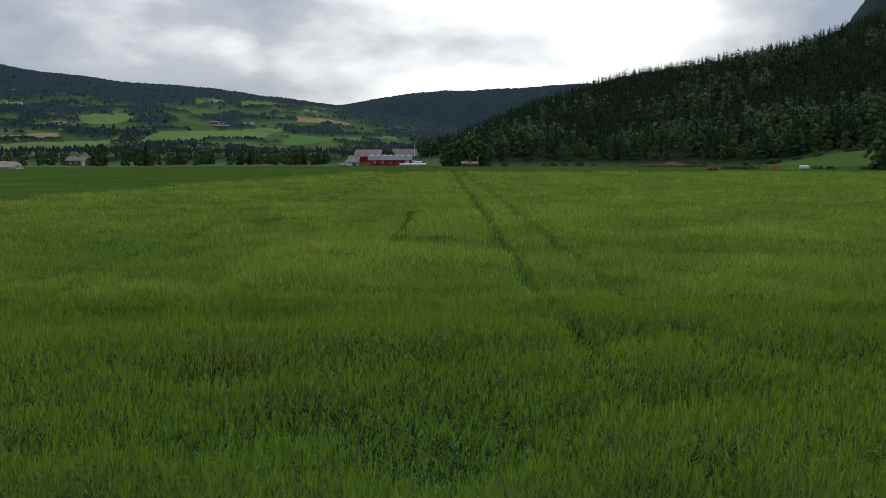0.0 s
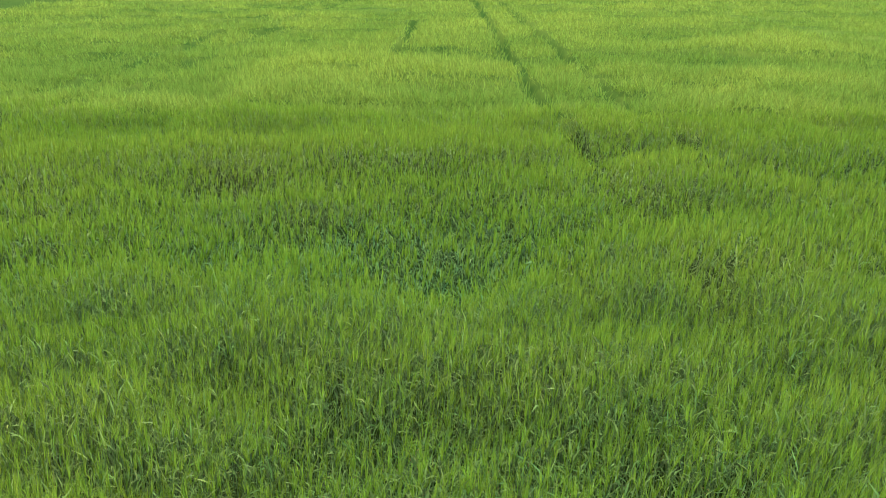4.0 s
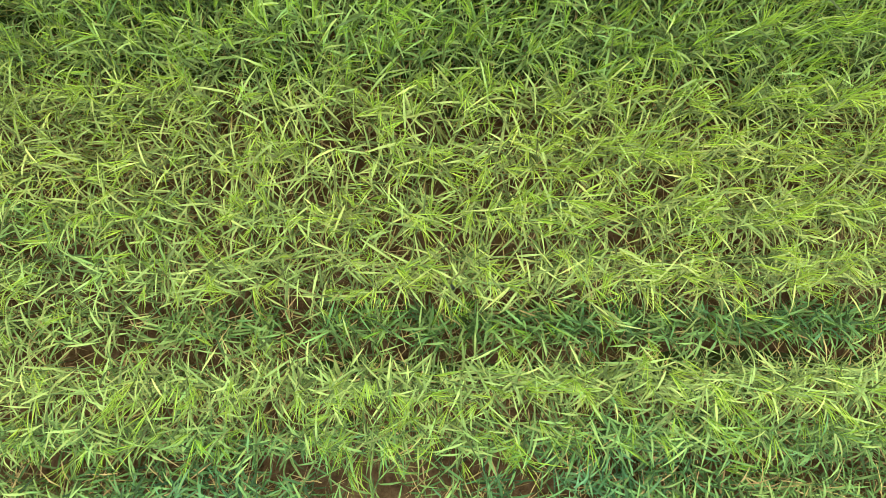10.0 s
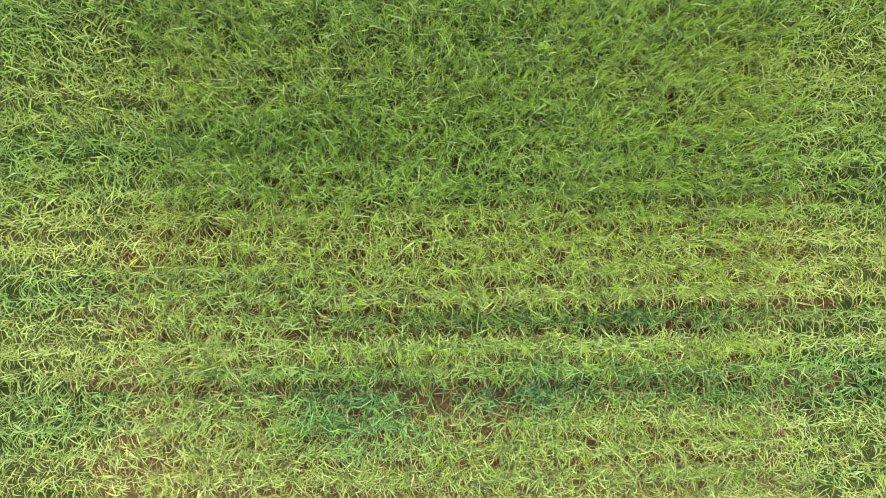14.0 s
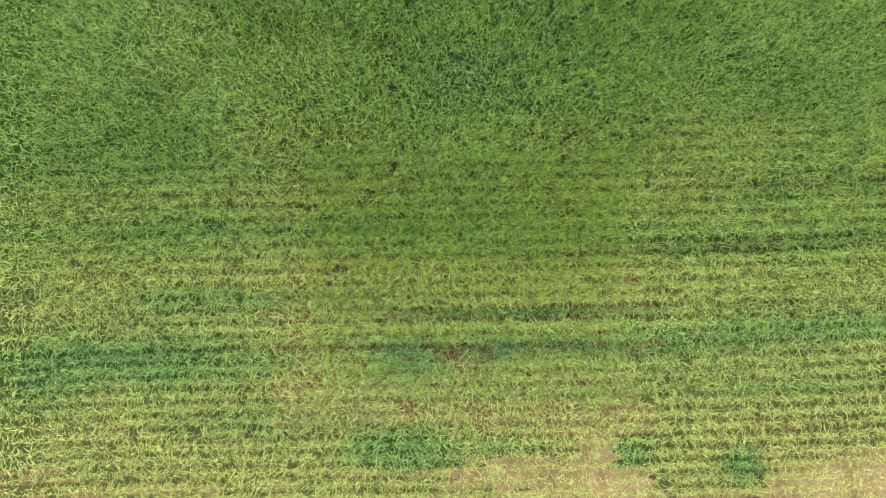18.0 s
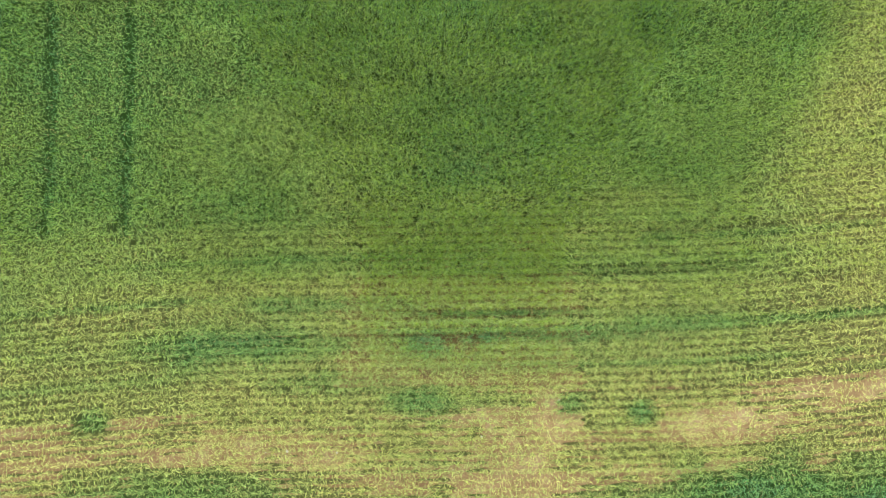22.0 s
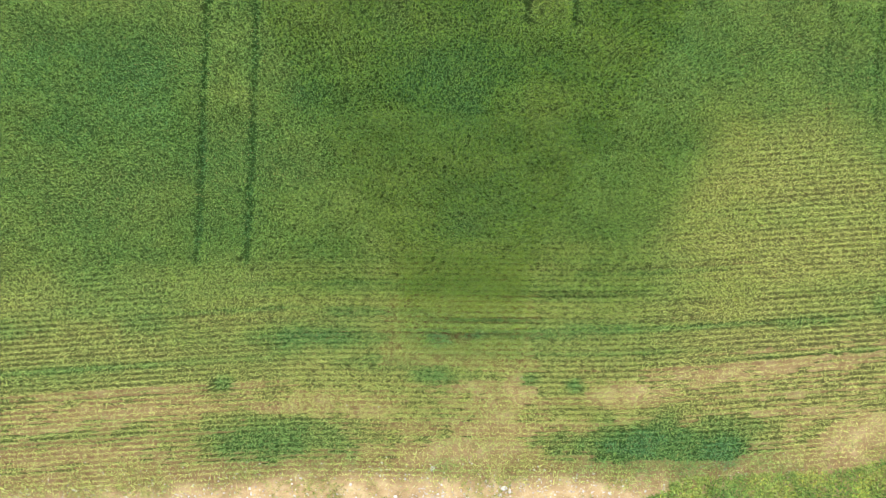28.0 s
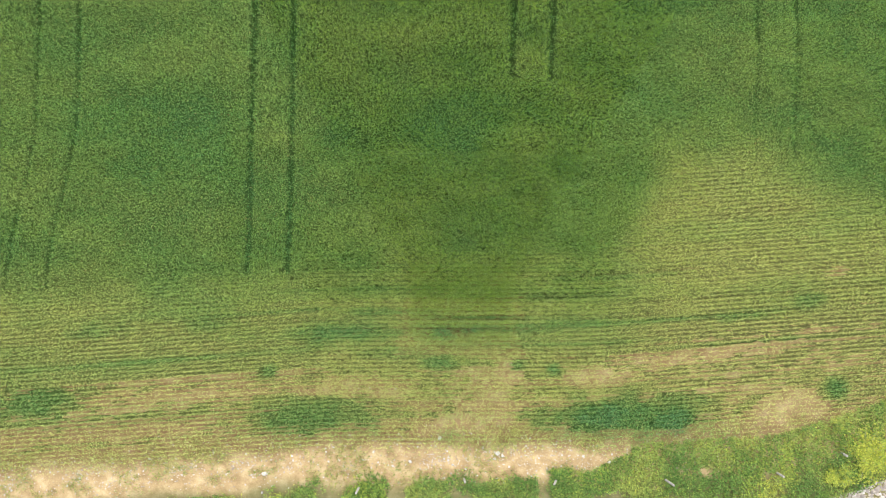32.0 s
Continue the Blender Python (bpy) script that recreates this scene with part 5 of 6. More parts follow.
def valley_mat():
    m, nt, s = make_mat("valley_land", 0.95, 0.03)
    wd, sp = nt.nodes.new("ShaderNodeAttribute"), nt.nodes.new("ShaderNodeAttribute")
    wd.attribute_name, sp.attribute_name = "wooded", "spruce"
    n1, n2 = noise_node(nt, 0.006, 5), noise_node(nt, 0.05, 8, 0.75)
    grass = ramp_node(nt, [(0.35, (0.060, 0.110, 0.042)), (0.5, (0.084, 0.140, 0.052)), (0.65, (0.115, 0.17, 0.062))])
    nt.links.new(n1.outputs["Fac"], grass.inputs["Fac"])
    # shade between the trees is put into this near-black leafy tone
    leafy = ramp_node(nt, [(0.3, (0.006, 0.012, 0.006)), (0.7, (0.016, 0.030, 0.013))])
    # spruce colour with the far haze's blue painted in
    hazed_needles = ramp_node(nt, [(0.3, (0.018, 0.038, 0.046)), (0.7, (0.036, 0.067, 0.078))])
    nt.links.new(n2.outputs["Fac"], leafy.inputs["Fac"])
    nt.links.new(n2.outputs["Fac"], hazed_needles.inputs["Fac"])
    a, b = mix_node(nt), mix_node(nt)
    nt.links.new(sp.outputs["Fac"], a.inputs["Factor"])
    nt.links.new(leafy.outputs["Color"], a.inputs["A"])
    nt.links.new(hazed_needles.outputs["Color"], a.inputs["B"])
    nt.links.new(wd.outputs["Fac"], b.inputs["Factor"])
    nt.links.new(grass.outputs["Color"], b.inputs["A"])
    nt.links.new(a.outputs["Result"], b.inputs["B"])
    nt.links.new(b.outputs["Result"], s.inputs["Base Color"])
    return m


def build_valley():
    # land of the valley side, the far ridge and the hill, with a closed canopy where woods stand
    gr = np.exp(np.linspace(np.log(322), np.log(4900), 168))
    gt = np.linspace(az_of(-130), az_of(1800), 560)
    R, T = np.meshgrid(gr, gt, indexing="ij")
    X, Y = R * T / np.hypot(1, T), R / np.hypot(1, T)
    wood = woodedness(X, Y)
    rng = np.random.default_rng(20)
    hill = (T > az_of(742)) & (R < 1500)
    # on the hill a low dark sheet stands in for shaded gaps
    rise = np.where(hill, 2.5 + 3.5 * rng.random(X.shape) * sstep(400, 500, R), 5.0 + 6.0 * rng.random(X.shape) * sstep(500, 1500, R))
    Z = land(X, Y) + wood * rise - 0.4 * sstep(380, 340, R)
    # "spruce" rises with distance and brings the haze blue along
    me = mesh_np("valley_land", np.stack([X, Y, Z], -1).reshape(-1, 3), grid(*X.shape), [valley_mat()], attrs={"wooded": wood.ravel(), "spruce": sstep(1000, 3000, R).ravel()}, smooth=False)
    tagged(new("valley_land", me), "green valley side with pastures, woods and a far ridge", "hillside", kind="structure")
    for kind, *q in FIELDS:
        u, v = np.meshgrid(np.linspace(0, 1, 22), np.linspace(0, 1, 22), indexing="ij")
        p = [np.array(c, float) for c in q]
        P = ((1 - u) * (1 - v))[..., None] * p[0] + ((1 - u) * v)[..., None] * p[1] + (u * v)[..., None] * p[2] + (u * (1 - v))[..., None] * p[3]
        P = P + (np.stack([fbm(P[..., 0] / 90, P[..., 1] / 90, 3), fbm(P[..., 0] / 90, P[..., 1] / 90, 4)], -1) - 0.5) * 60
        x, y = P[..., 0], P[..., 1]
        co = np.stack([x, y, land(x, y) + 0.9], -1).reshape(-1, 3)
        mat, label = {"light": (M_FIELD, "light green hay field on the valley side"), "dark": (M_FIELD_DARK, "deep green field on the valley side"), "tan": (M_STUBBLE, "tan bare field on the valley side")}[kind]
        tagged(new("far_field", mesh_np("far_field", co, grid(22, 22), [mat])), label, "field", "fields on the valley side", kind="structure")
    # crowns over the woods and along the hedges
    n = 30000
    t = rng.uniform(az_of(-100), az_of(1120), n)
    r = np.exp(rng.uniform(np.log(500), np.log(4800), n))
    x, y = r * t / np.hypot(1, t), r / np.hypot(1, t)
    keep = (woodedness(x, y) > 0.5) & (np.hypot(x + 45, y - 430) > 40) & ~((t > az_of(742)) & (r < 1500))
    x, y, r, t = x[keep], y[keep], r[keep], t[keep]
    z, n = land(x, y), len(x)
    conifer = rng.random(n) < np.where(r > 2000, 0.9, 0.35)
    h = np.where(conifer, rng.uniform(8, 15, n), rng.uniform(5, 10, n)) * (0.75 + 0.25 * sstep(700, 1600, r))
    w = np.where(conifer, h * 0.24, h * 0.46) * (1 + 0.9 * sstep(900, 2500, r))
    h = h * (1 - 0.2 * sstep(1500, 2800, r))
    a0 = rng.uniform(0, 6.28, n)
    ring, co = 6, []
    for zz, wide, slim in ((0.05, 0.85, 1.0), (0.58, 0.95, 0.55)):
        for k in range(ring):
            a = a0 + 2 * np.pi * k / ring
            rad = w * np.where(conifer, slim, wide) * rng.uniform(0.65, 1.3, n)
            co.append(np.stack([x + np.cos(a) * rad, y + np.sin(a) * rad, z + h * zz * rng.uniform(0.85, 1.15, n)], -1))
    co.append(np.stack([x, y, z + h], -1))
    V = np.stack(co, 1)
    one4 = [(k, (k + 1) % ring, ring + (k + 1) % ring, ring + k) for k in range(ring)]
    one3 = [(ring + k, ring + (k + 1) % ring, 2 * ring) for k in range(ring)]
    for name, sel, mat, label in (("far_spruce_wood", conifer, M_SPRUCE_HAZED, "dark spruce woods on the far valley side"), ("far_broadleaf_wood", ~conifer, M_BROAD_FAR, "leafy woods and hedges between the far fields")):
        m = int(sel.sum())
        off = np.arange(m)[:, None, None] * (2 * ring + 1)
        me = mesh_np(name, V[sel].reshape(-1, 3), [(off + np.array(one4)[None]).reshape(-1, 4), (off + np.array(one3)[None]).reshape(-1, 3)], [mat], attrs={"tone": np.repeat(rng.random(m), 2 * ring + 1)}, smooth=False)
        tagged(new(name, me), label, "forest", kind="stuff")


# ---- buildings ----
M_RED = plain("red_boards", (0.26, 0.020, 0.018), (0.37, 0.035, 0.03), 0.7, 0.8, 0.2, 6, 0.3)
M_WHITE = plain("white_boards", (0.66, 0.66, 0.64), (0.80, 0.80, 0.78), 0.8, 0.7, 0.25, 6, 0.2)
M_BROWN = plain("brown_boards", (0.10, 0.065, 0.045), (0.18, 0.12, 0.085), 0.8, 0.8, 0.2, 6, 0.3)
M_TIN = plain("roof_sheet", (0.20, 0.21, 0.23), (0.30, 0.31, 0.33), 0.4, 0.85, 0.05, 5, 0.2)
M_SLATE = plain("weathered_roof", (0.20, 0.165, 0.145), (0.33, 0.28, 0.25), 0.5, 0.85, 0.2, 5, 0.3)
M_GLASS = plain("dark_pane", (0.02, 0.025, 0.03), (0.05, 0.06, 0.07), 1, 0.1, 0.5, 10, 0.0)
M_WRAP = plain("white_bale_wrap", (0.74, 0.75, 0.76), (0.86, 0.87, 0.88), 1.5, 0.4, 0.4, 8, 0.2)
M_RUST = plain("orange_paint", (0.42, 0.10, 0.03), (0.55, 0.17, 0.06), 1.5, 0.6, 0.3, 9, 0.2)
M_LOG = plain("cut_timber", (0.105, 0.07, 0.045), (0.24, 0.165, 0.11), 1.2, 0.9, 0.15, 8, 0.4)


def prism_roof(bm, w, d, eave, ridge, over=0.5, thick=0.22):
    """A pitched roof of two slabs along x."""
    for s in (-1, 1):
        pts = [(-w / 2 - over, 0, ridge), (w / 2 + over, 0, ridge), (w / 2 + over, s * (d / 2 + over), eave - 0.25), (-w / 2 - over, s * (d / 2 + over), eave - 0.25)]
        lo = [bm.verts.new(p) for p in pts]
        hi = [bm.verts.new((p[0], p[1], p[2] + thick)) for p in pts]
        bm.faces.new(hi)
        bm.faces.new(lo[::-1])
        for k in range(4):
            bm.faces.new((lo[k], lo[(k + 1) % 4], hi[(k + 1) % 4], hi[k]))


def house(name, label, x, y, turn, w, d, eave, ridge, wall, roof, windows=4, door=True, chimney=False, skylights=0, group=""):
    z = float(land(np.array([x]), np.array([y]))[0])
    root = tagged(new(name), label, "barn" if "barn" in name else ("shed" if "shed" in name else "house"), group)
    root.matrix_world = pose(x, y, z, 0, 0, turn)
    bm = bmesh.new()
    v = [bm.verts.new(p) for p in ((-w / 2, -d / 2, -1.5), (w / 2, -d / 2, -1.5), (w / 2, d / 2, -1.5), (-w / 2, d / 2, -1.5), (-w / 2, -d / 2, eave), (w / 2, -d / 2, eave), (w / 2, d / 2, eave), (-w / 2, d / 2, eave), (-w / 2, 0, ridge - 0.05), (w / 2, 0, ridge - 0.05))]
    for f in ((0, 1, 5, 4), (2, 3, 7, 6), (1, 2, 6, 9, 5), (3, 0, 4, 8, 7), (0, 3, 2, 1)):
        bm.faces.new([v[k] for k in f])
    part("wall", bm, wall, root)
    bm = bmesh.new()
    prism_roof(bm, w, d, eave, ridge)
    rf = part("roof", bm, roof, root)
    if chimney:
        bm = bmesh.new()
        box(bm, -0.35, -0.35, ridge - 0.3, 0.35, 0.35, ridge + 1.0)
        part("chimney", bm, M_BROWN, rf)
    for k in range(skylights):
        bm = bmesh.new()
        u = (k + 0.5) / skylights
        px = -w / 2 + u * w
        zz = (eave - 0.25) * 0.28 + ridge * 0.72 + 0.26
        sl = [(px - 0.5, -0.18 * d, zz), (px + 0.5, -0.18 * d, zz), (px + 0.5, -0.08 * d, zz + (ridge - eave) * 0.2), (px - 0.5, -0.08 * d, zz + (ridge - eave) * 0.2)]
        lo = [bm.verts.new(p) for p in sl]
        hi = [bm.verts.new((p[0], p[1], p[2] + 0.12)) for p in sl]
        bm.faces.new(hi)
        for j in range(4):
            bm.faces.new((lo[j], lo[(j + 1) % 4], hi[(j + 1) % 4], hi[j]))
        part("skylight", bm, M_WHITE, rf)
    for k in range(windows):
        u = -w / 2 + w * (k + 0.7) / (windows + 0.4)
        bm = bmesh.new()
        for fx0, fx1, fz0, fz1 in ((-0.6, 0.6, 1.0, 1.1), (-0.6, 0.6, 2.0, 2.1), (-0.6, -0.5, 1.1, 2.0), (0.5, 0.6, 1.1, 2.0), (-0.04, 0.04, 1.1, 2.0)):
            box(bm, u + fx0, -d / 2 - 0.07, fz0, u + fx1, -d / 2 - 0.003, fz1)
        wf = part("window", bm, M_WHITE, root)
        bm = bmesh.new()
        box(bm, u - 0.5, -d / 2 - 0.03, 1.1, u + 0.5, -d / 2 - 0.004, 2.0)
        part("pane", bm, M_GLASS, wf)
    if door:
        bm = bmesh.new()
        box(bm, w * 0.40 - 0.9, -d / 2 - 0.06, 0, w * 0.40 + 0.9, -d / 2 - 0.003, min(2.3, eave - 0.1))
        part("door", bm, M_WHITE if wall is not M_WHITE else M_BROWN, root)
    return root


def at_az(px, r):
    t = az_of(px)
    return r * t / math.hypot(1, t), r / math.hypot(1, t)


def bale_row(px, r, n, s=0.62, turn=0, lift=0.0):
    """White wrapped bales laid end to end, each a thing."""
    x0, y0 = at_az(px, r)
    bm = bmesh.new()
    ring = [(0.0, 0.82), (0.05, 0.97), (0.14, 1.0), (1.06, 1.0), (1.15, 0.97), (1.2, 0.82)]
    n_side = 14
    rows = [[bm.verts.new((a, math.cos(2 * math.pi * k / n_side) * s * q, s + math.sin(2 * math.pi * k / n_side) * s * q * 0.97)) for k in range(n_side)] for a, q in ring]
    for a, b in zip(rows, rows[1:]):
        for k in range(n_side):
            bm.faces.new((a[k], a[(k + 1) % n_side], b[(k + 1) % n_side], b[k]))
    bm.faces.new(rows[-1])
    bm.faces.new(rows[0][::-1])
    me = bpy.data.meshes.new("silage_bale")
    bm.to_mesh(me)
    bm.free()
    me.materials.append(M_WRAP)
    for p in me.polygons:
        p.use_smooth = True
    for k in range(n):
        ob = new("silage_bale", me)
        x, y = x0 + math.cos(turn) * 1.22 * k, y0 + math.sin(turn) * 1.22 * k
        z = float(land(np.array([x]), np.array([y]))[0])
        ob.matrix_world = pose(x, y, z + 0.05 + lift, 0, 0, math.degrees(turn))
        tagged(ob, "white plastic-wrapped silage bale lying on grass", "bale", "white wrapped bales")


def car(px, r, mat, label, turn=10):
    x, y = at_az(px, r)
    root = tagged(new("parked_car"), label, "car", "vehicles parked at the farm")
    root.matrix_world = pose(x, y, float(land(np.array([x]), np.array([y]))[0]) + 0.05, 0, 0, turn)
    bm = bmesh.new()
    prof = [(-2.1, 0.35), (-2.15, 0.75), (-1.35, 0.9), (-0.8, 1.42), (0.9, 1.45), (1.5, 0.95), (2.1, 0.85), (2.15, 0.35)]
    sides = [[bm.verts.new((a, s * (0.85 if b < 1.2 else 0.68), b)) for a, b in prof] for s in (-1, 1)]
    bm.faces.new(sides[0])
    bm.faces.new(sides[1][::-1])
    for k in range(len(prof)):
        j = (k + 1) % len(prof)
        bm.faces.new((sides[0][j], sides[0][k], sides[1][k], sides[1][j]))
    part("body", bm, mat, root)
    for wx in (-1.35, 1.35):
        for s in (-1, 1):
            bm = bmesh.new()
            tube(bm, (wx, s * 0.72, 0.33), (wx, s * 0.9, 0.33), 0.33, 0.33, 12)
            part("wheel", bm, M_GLASS, root)
    bm = bmesh.new()
    box(bm, -0.7, -0.80, 0.98, 0.85, -0.755, 1.35)
    part("side_window", bm, M_GLASS, root)


def build_farm():
    x, y = at_az(692, 424)
    house("red_barn", "long red wooden barn with a grey sheet roof", x, y, 0, 20.5, 9.0, 2.7, 4.9, M_RED, M_TIN, 5, True, False, 7, "farm buildings")
    x, y = at_az(654, 437)
    house("red_barn", "tall old red barn with a weathered grey-brown roof", x, y, -4, 12.5, 11.0, 4.4, 7.6, M_RED, M_SLATE, 2, True, False, 0, "farm buildings")
    x, y = at_az(628, 433)
    house("farm_shed", "low red lean-to shed beside the tall barn", x, y, 0, 5.0, 8.0, 2.4, 4.6, M_RED, M_SLATE, 0, True, False, 0, "farm buildings")
    x, y = at_az(714, 462)
    house("farmhouse", "dark red farmhouse with a grey roof and chimney", x, y, 3, 13.5, 8.5, 4.6, 8.0, M_RED, M_SLATE, 4, True, True, 0, "farm buildings")
    x, y = at_az(622, 418)
    house("white_shed", "small white garage building among farm clutter", x, y, 0, 4.5, 3.6, 1.7, 2.3, M_WHITE, M_TIN, 1, True, False, 0, "farm buildings")
    x, y = at_az(831, 338)
    house("small_shed", "small weathered red-brown field shed by the trees", x, y, 4, 5.6, 3.0, 1.5, 1.9, M_BROWN, M_SLATE, 1, False, False, 0, "field sheds")
    for px, r, n, turn in ((731, 408, 4, 0.2), (741, 405, 3, 0.05), (736, 401, 4, -0.1), (727, 398, 3, 0.3), (720, 396, 3, -0.15), (713, 394, 3, 0.1), (745, 398, 2, 0.4), (733, 393, 3, 0.0), (708, 397, 1, 0.6)):
        bale_row(px, r, n, 0.55, turn)
        if n > 3:
            bale_row(px + 1.6, r, n - 2, 0.55, turn, 1.0)
    bale_row(1413, 262, 2, 0.6, 0.0)
    for px, r, mat, lab in ((607, 420, M_WHITE, "white car parked on farmyard grass"), (618, 424, M_BROWN, "dark car parked on farmyard grass"), (650, 412, M_RUST, "rust-red vehicle parked before the barn"), (633, 414, M_TIN, "grey car parked on the farmyard")):
        car(px, r, mat, lab, 8)
    # flagpole
    x, y = at_az(734, 455)
    root = tagged(new("flagpole"), "tall white flagpole beside the farmhouse", "flagpole")
    root.location = (x, y, float(land(np.array([x]), np.array([y]))[0]))
    bm = bmesh.new()
    tube(bm, (0, 0, -0.3), (0, 0, 10.0), 0.12, 0.06, 8)
    part("pole", bm, M_WHITE, root)
    bm = bmesh.new()
    bmesh.ops.create_uvsphere(bm, u_segments=8, v_segments=6, radius=0.16, matrix=Matrix.Translation((0, 0, 10.1)))
    part("finial", bm, M_WHITE, root)
    # wooden pole by the field shed
    x, y = at_az(845, 338)
    root = tagged(new("utility_pole"), "grey wooden utility pole beside the field shed", "pole")
    root.location = (x, y, float(land(np.array([x]), np.array([y]))[0]))
    bm = bmesh.new()
    tube(bm, (0, 0, -0.3), (0, 0, 4.2), 0.12, 0.09, 8)
    part("post", bm, M_POST, root)
    bm = bmesh.new()
    box(bm, -0.5, -0.06, 3.7, 0.5, 0.06, 3.85)
    part("crossarm", bm, M_POST, root)
    # half-round shelter with an orange end wall
    x, y = at_az(1371, 258)
    root = tagged(new("arched_shelter"), "grey arched sheet shelter with an orange end wall", "shelter")
    root.matrix_world = pose(x, y, float(land(np.array([x]), np.array([y]))[0]), 0, 0, -112)
    bm = bmesh.new()
    arcs = [[bm.verts.new((px, math.cos(math.pi * k / 10) * r, math.sin(math.pi * k / 10) * r * 1.0)) for k in range(11)] for px, r in ((-1.5, 1.35), (1.3, 1.35), (1.3, 1.25), (-1.5, 1.25))]
    for j in range(4):
        for k in range(10):
            bm.faces.new((arcs[j][k], arcs[j][k + 1], arcs[(j + 1) % 4][k + 1], arcs[(j + 1) % 4][k]))
    part("arched_roof", bm, M_TIN, root)
    bm = bmesh.new()
    rim = [bm.verts.new((1.2, math.cos(math.pi * k / 10) * 1.24, math.sin(math.pi * k / 10) * 1.24)) for k in range(11)]
    rim2 = [bm.verts.new((1.12, v.co.y, v.co.z)) for v in rim]
    bm.faces.new(rim)
    bm.faces.new(rim2[::-1])
    part("end_wall", bm, M_RUST, root, "orange end wall")
    # low rack and trailer-like heap in the meadow
    x, y = at_az(1259, 232)
    root = tagged(new("hay_trailer"), "low orange trailer with a brown load in the meadow", "trailer")
    root.matrix_world = pose(x, y, float(land(np.array([x]), np.array([y]))[0]) + 0.1, 0, 0, 5)
    bm = bmesh.new()
    box(bm, -1.4, -0.7, 0.35, 1.4, 0.7, 0.5)
    part("bed", bm, M_RUST, root)
    bm = bmesh.new()
    for k in range(9):
        bmesh.ops.create_icosphere(bm, subdivisions=1, radius=0.35, matrix=Matrix.Translation((-1.1 + 0.28 * k, 0.15 * (-1) ** k, 0.66)))
    part("load", bm, M_LOG, root, "brown sacks")
    for wx in (-0.7, 0.7):
        for s in (-1, 1):
            bm = bmesh.new()
            tube(bm, (wx, s * 0.62, 0.3), (wx, s * 0.8, 0.3), 0.3, 0.3, 10)
            part("wheel", bm, M_GLASS, root)
    x, y = at_az(1348, 258)
    root = tagged(new("wood_rack"), "brown wooden pole rack beside the shelter", "rack")
    root.matrix_world = pose(x, y, float(land(np.array([x]), np.array([y]))[0]), 0, 0, 0)
    for k in range(6):
        bm = bmesh.new()
        tube(bm, (-1.4 + 0.55 * k, 0, -0.2), (-1.4 + 0.55 * k, 0.1, 1.3), 0.07, 0.06, 7)
        part("pole", bm, M_LOG, root)
    bm = bmesh.new()
    tube(bm, (-1.6, 0.05, 0.9), (1.5, 0.05, 1.0), 0.06, 0.05, 7)
    part("rail", bm, M_LOG, root)
    # felled timber along the foot of the hill
    rng = random.Random(8)
    log = bmesh.new()
    tube(log, (-2.2, 0, 0), (2.2, 0, 0), 0.17, 0.13, 9)
    me = bpy.data.meshes.new("log")
    log.to_mesh(me)
    log.free()
    me.materials.append(M_LOG)
    for k in range(70):
        px = rng.uniform(1108, 1245)
        x, y = at_az(px, float(np.interp(px, [1100, 1250], [335, 322])) + rng.uniform(-4, 4))
        z = float(land(np.array([x]), np.array([y]))[0])
        ob = new("felled_log", me)
        ob.matrix_world = pose(x, y, z + 0.12 + 0.9 * rng.random() ** 2, rng.uniform(-6, 6), rng.uniform(-10, 10), rng.uniform(-40, 40))
        tagged(ob, "felled brown log lying in a loose heap", "log", "felled logs below the wood")
    # earth mound at the meadow's edge
    for px, r, s, lab in ((10, 300, 6.5, "heap of pale earth and rubble by the meadow"), (1190, 338, 5.0, "low heap of bare earth below the wood")):
        x, y = at_az(px, r)
        bm = bmesh.new()
        bmesh.ops.create_icosphere(bm, subdivisions=3, radius=1.0)
        for v in bm.verts:
            d = v.co.normalized()
            k = 1 + 0.35 * noise.noise(d * 2.3 + Vector((px, 0, 0)))
            v.co = Vector((d.x * k * s, d.y * k * s * 0.6, max(d.z, -0.2) * k * s * 0.38))
        me = bpy.data.meshes.new("earth_mound")
        bm.to_mesh(me)
        bm.free()
        me.materials.append(M_POST if px < 100 else M_LOG)
        ob = new("earth_mound", me)
        ob.location = (x, y, float(land(np.array([x]), np.array([y]))[0]))
        tagged(ob, lab, "mound")


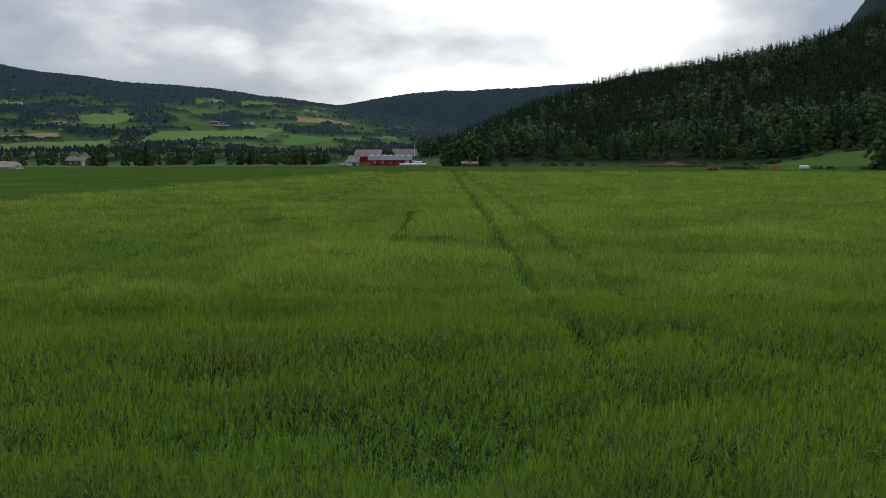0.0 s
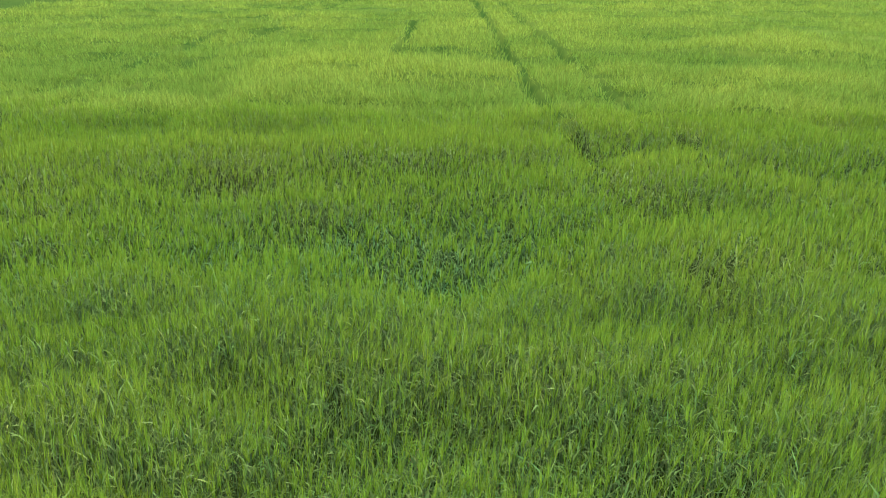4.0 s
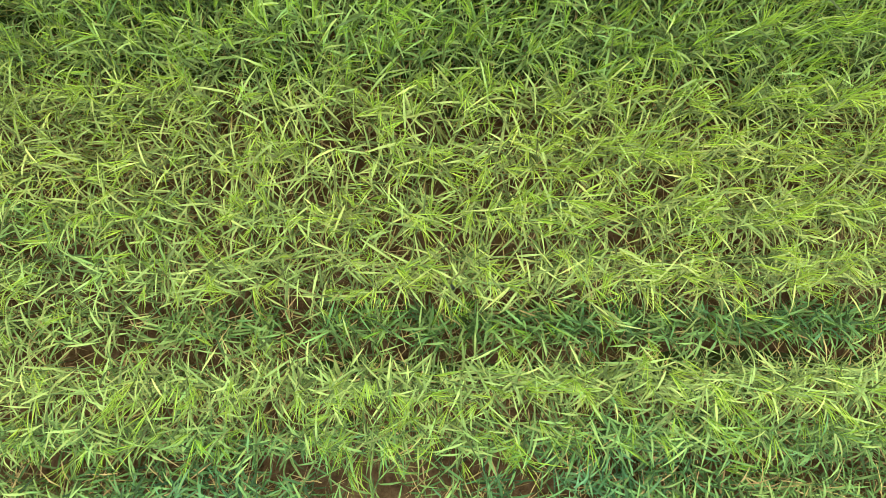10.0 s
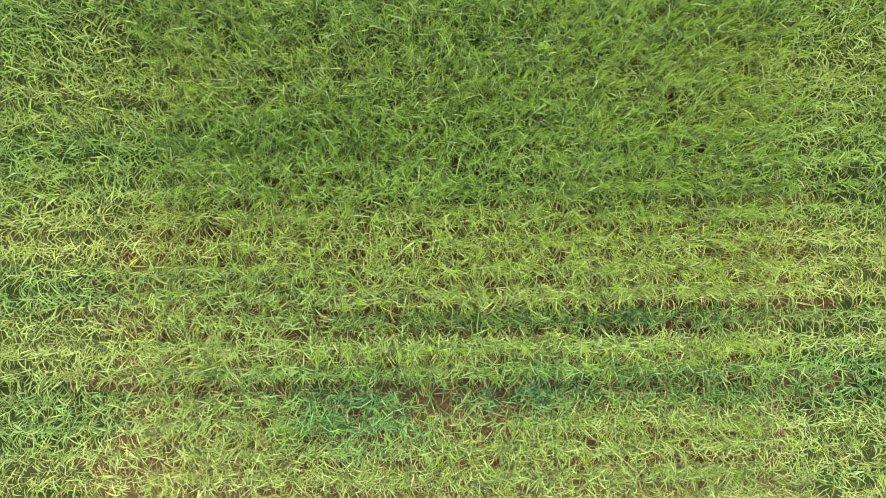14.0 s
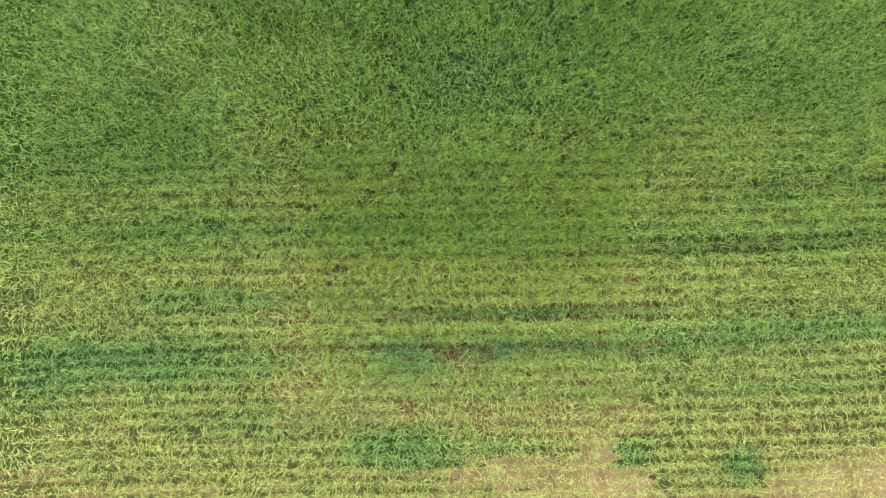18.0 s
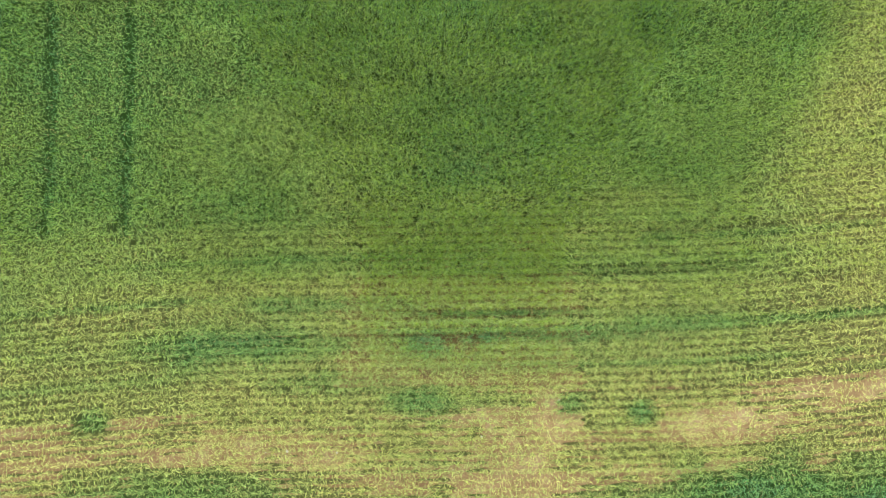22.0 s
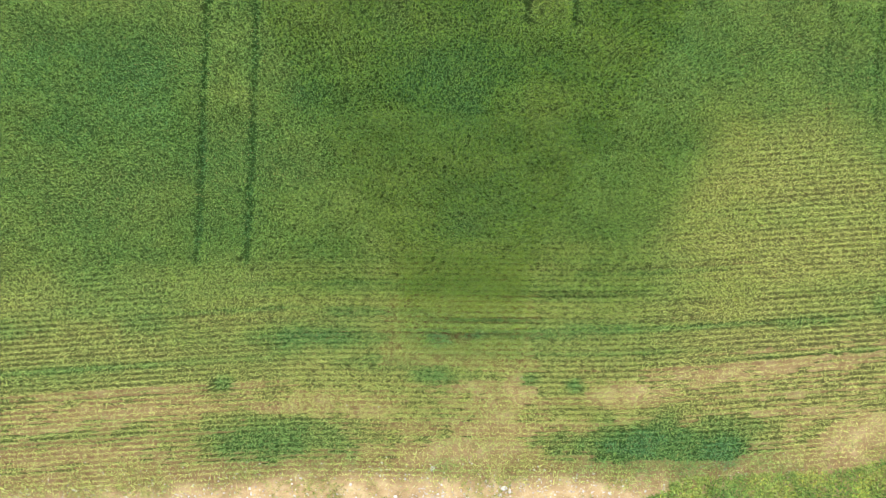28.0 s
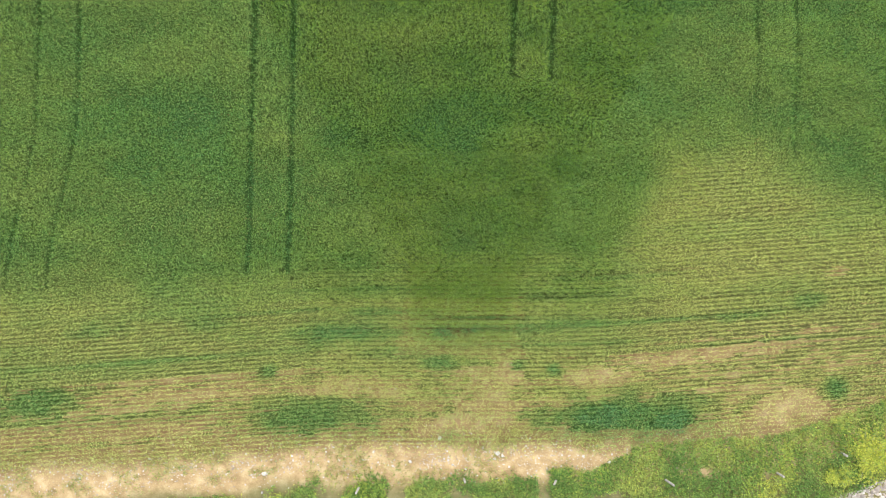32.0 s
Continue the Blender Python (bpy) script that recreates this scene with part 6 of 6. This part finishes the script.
def build_far_houses():
    spots = [(-1165, 2400, 24, M_WHITE, M_TIN), (-1196, 2390, 14, M_WHITE, M_SLATE), (-925, 2455, 18, M_WHITE, M_TIN), (-884, 2500, 22, M_RED, M_SLATE), (-935, 2118, 20, M_RED, M_TIN), (-922, 2125, 12, M_WHITE, M_SLATE), (-551, 2526, 15, M_WHITE, M_SLATE), (-585, 2333, 34, M_BROWN, M_SLATE),
             (-610, 2345, 20, M_BROWN, M_TIN), (-648, 1775, 14, M_BROWN, M_SLATE), (-453, 1419, 15, M_WHITE, M_TIN), (-437, 1425, 10, M_WHITE, M_SLATE), (-605, 3600, 22, M_WHITE, M_SLATE), (-520, 3780, 24, M_WHITE, M_SLATE), (-317, 3375, 20, M_WHITE, M_TIN), (-290, 3390, 18, M_WHITE, M_TIN),
             (-41, 2595, 16, M_WHITE, M_TIN), (-67, 2614, 14, M_WHITE, M_SLATE), (-181, 432, 10, M_BROWN, M_SLATE), (-300, 640, 14, M_WHITE, M_TIN), (-823, 3046, 22, M_BROWN, M_TIN), (-795, 3070, 24, M_WHITE, M_TIN), (-640, 3340, 20, M_BROWN, M_SLATE), (-560, 2980, 16, M_WHITE, M_SLATE)]
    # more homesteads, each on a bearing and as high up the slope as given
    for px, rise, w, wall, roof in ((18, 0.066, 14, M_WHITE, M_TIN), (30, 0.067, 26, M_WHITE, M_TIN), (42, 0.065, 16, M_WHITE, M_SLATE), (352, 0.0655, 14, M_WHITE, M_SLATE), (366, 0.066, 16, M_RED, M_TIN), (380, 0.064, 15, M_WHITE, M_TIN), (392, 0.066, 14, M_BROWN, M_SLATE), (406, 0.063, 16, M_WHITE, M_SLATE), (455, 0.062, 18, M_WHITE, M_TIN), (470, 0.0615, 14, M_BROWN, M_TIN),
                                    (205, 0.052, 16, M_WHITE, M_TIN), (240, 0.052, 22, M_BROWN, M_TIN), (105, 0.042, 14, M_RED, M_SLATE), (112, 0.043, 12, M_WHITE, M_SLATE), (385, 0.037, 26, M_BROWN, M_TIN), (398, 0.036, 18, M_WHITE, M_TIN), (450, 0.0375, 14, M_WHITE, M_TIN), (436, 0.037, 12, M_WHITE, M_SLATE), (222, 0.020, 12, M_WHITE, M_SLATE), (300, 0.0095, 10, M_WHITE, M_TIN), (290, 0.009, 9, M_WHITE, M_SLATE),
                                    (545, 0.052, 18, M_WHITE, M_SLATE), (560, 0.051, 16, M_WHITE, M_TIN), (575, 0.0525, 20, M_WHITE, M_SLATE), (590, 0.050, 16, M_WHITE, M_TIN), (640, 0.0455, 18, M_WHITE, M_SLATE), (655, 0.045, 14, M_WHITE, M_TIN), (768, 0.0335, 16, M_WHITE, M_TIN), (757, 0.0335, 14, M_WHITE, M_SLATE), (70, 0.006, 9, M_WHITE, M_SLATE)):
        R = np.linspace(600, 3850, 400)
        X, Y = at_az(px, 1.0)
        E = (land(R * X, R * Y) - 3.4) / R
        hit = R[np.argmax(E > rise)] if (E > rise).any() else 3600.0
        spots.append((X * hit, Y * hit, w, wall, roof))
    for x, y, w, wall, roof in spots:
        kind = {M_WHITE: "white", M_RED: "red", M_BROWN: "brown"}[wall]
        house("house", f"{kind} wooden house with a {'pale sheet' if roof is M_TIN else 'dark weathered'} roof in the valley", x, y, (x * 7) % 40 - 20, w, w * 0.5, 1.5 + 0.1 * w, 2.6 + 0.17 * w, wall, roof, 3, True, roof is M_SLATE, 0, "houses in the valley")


build_wood()
build_valley()
build_farm()
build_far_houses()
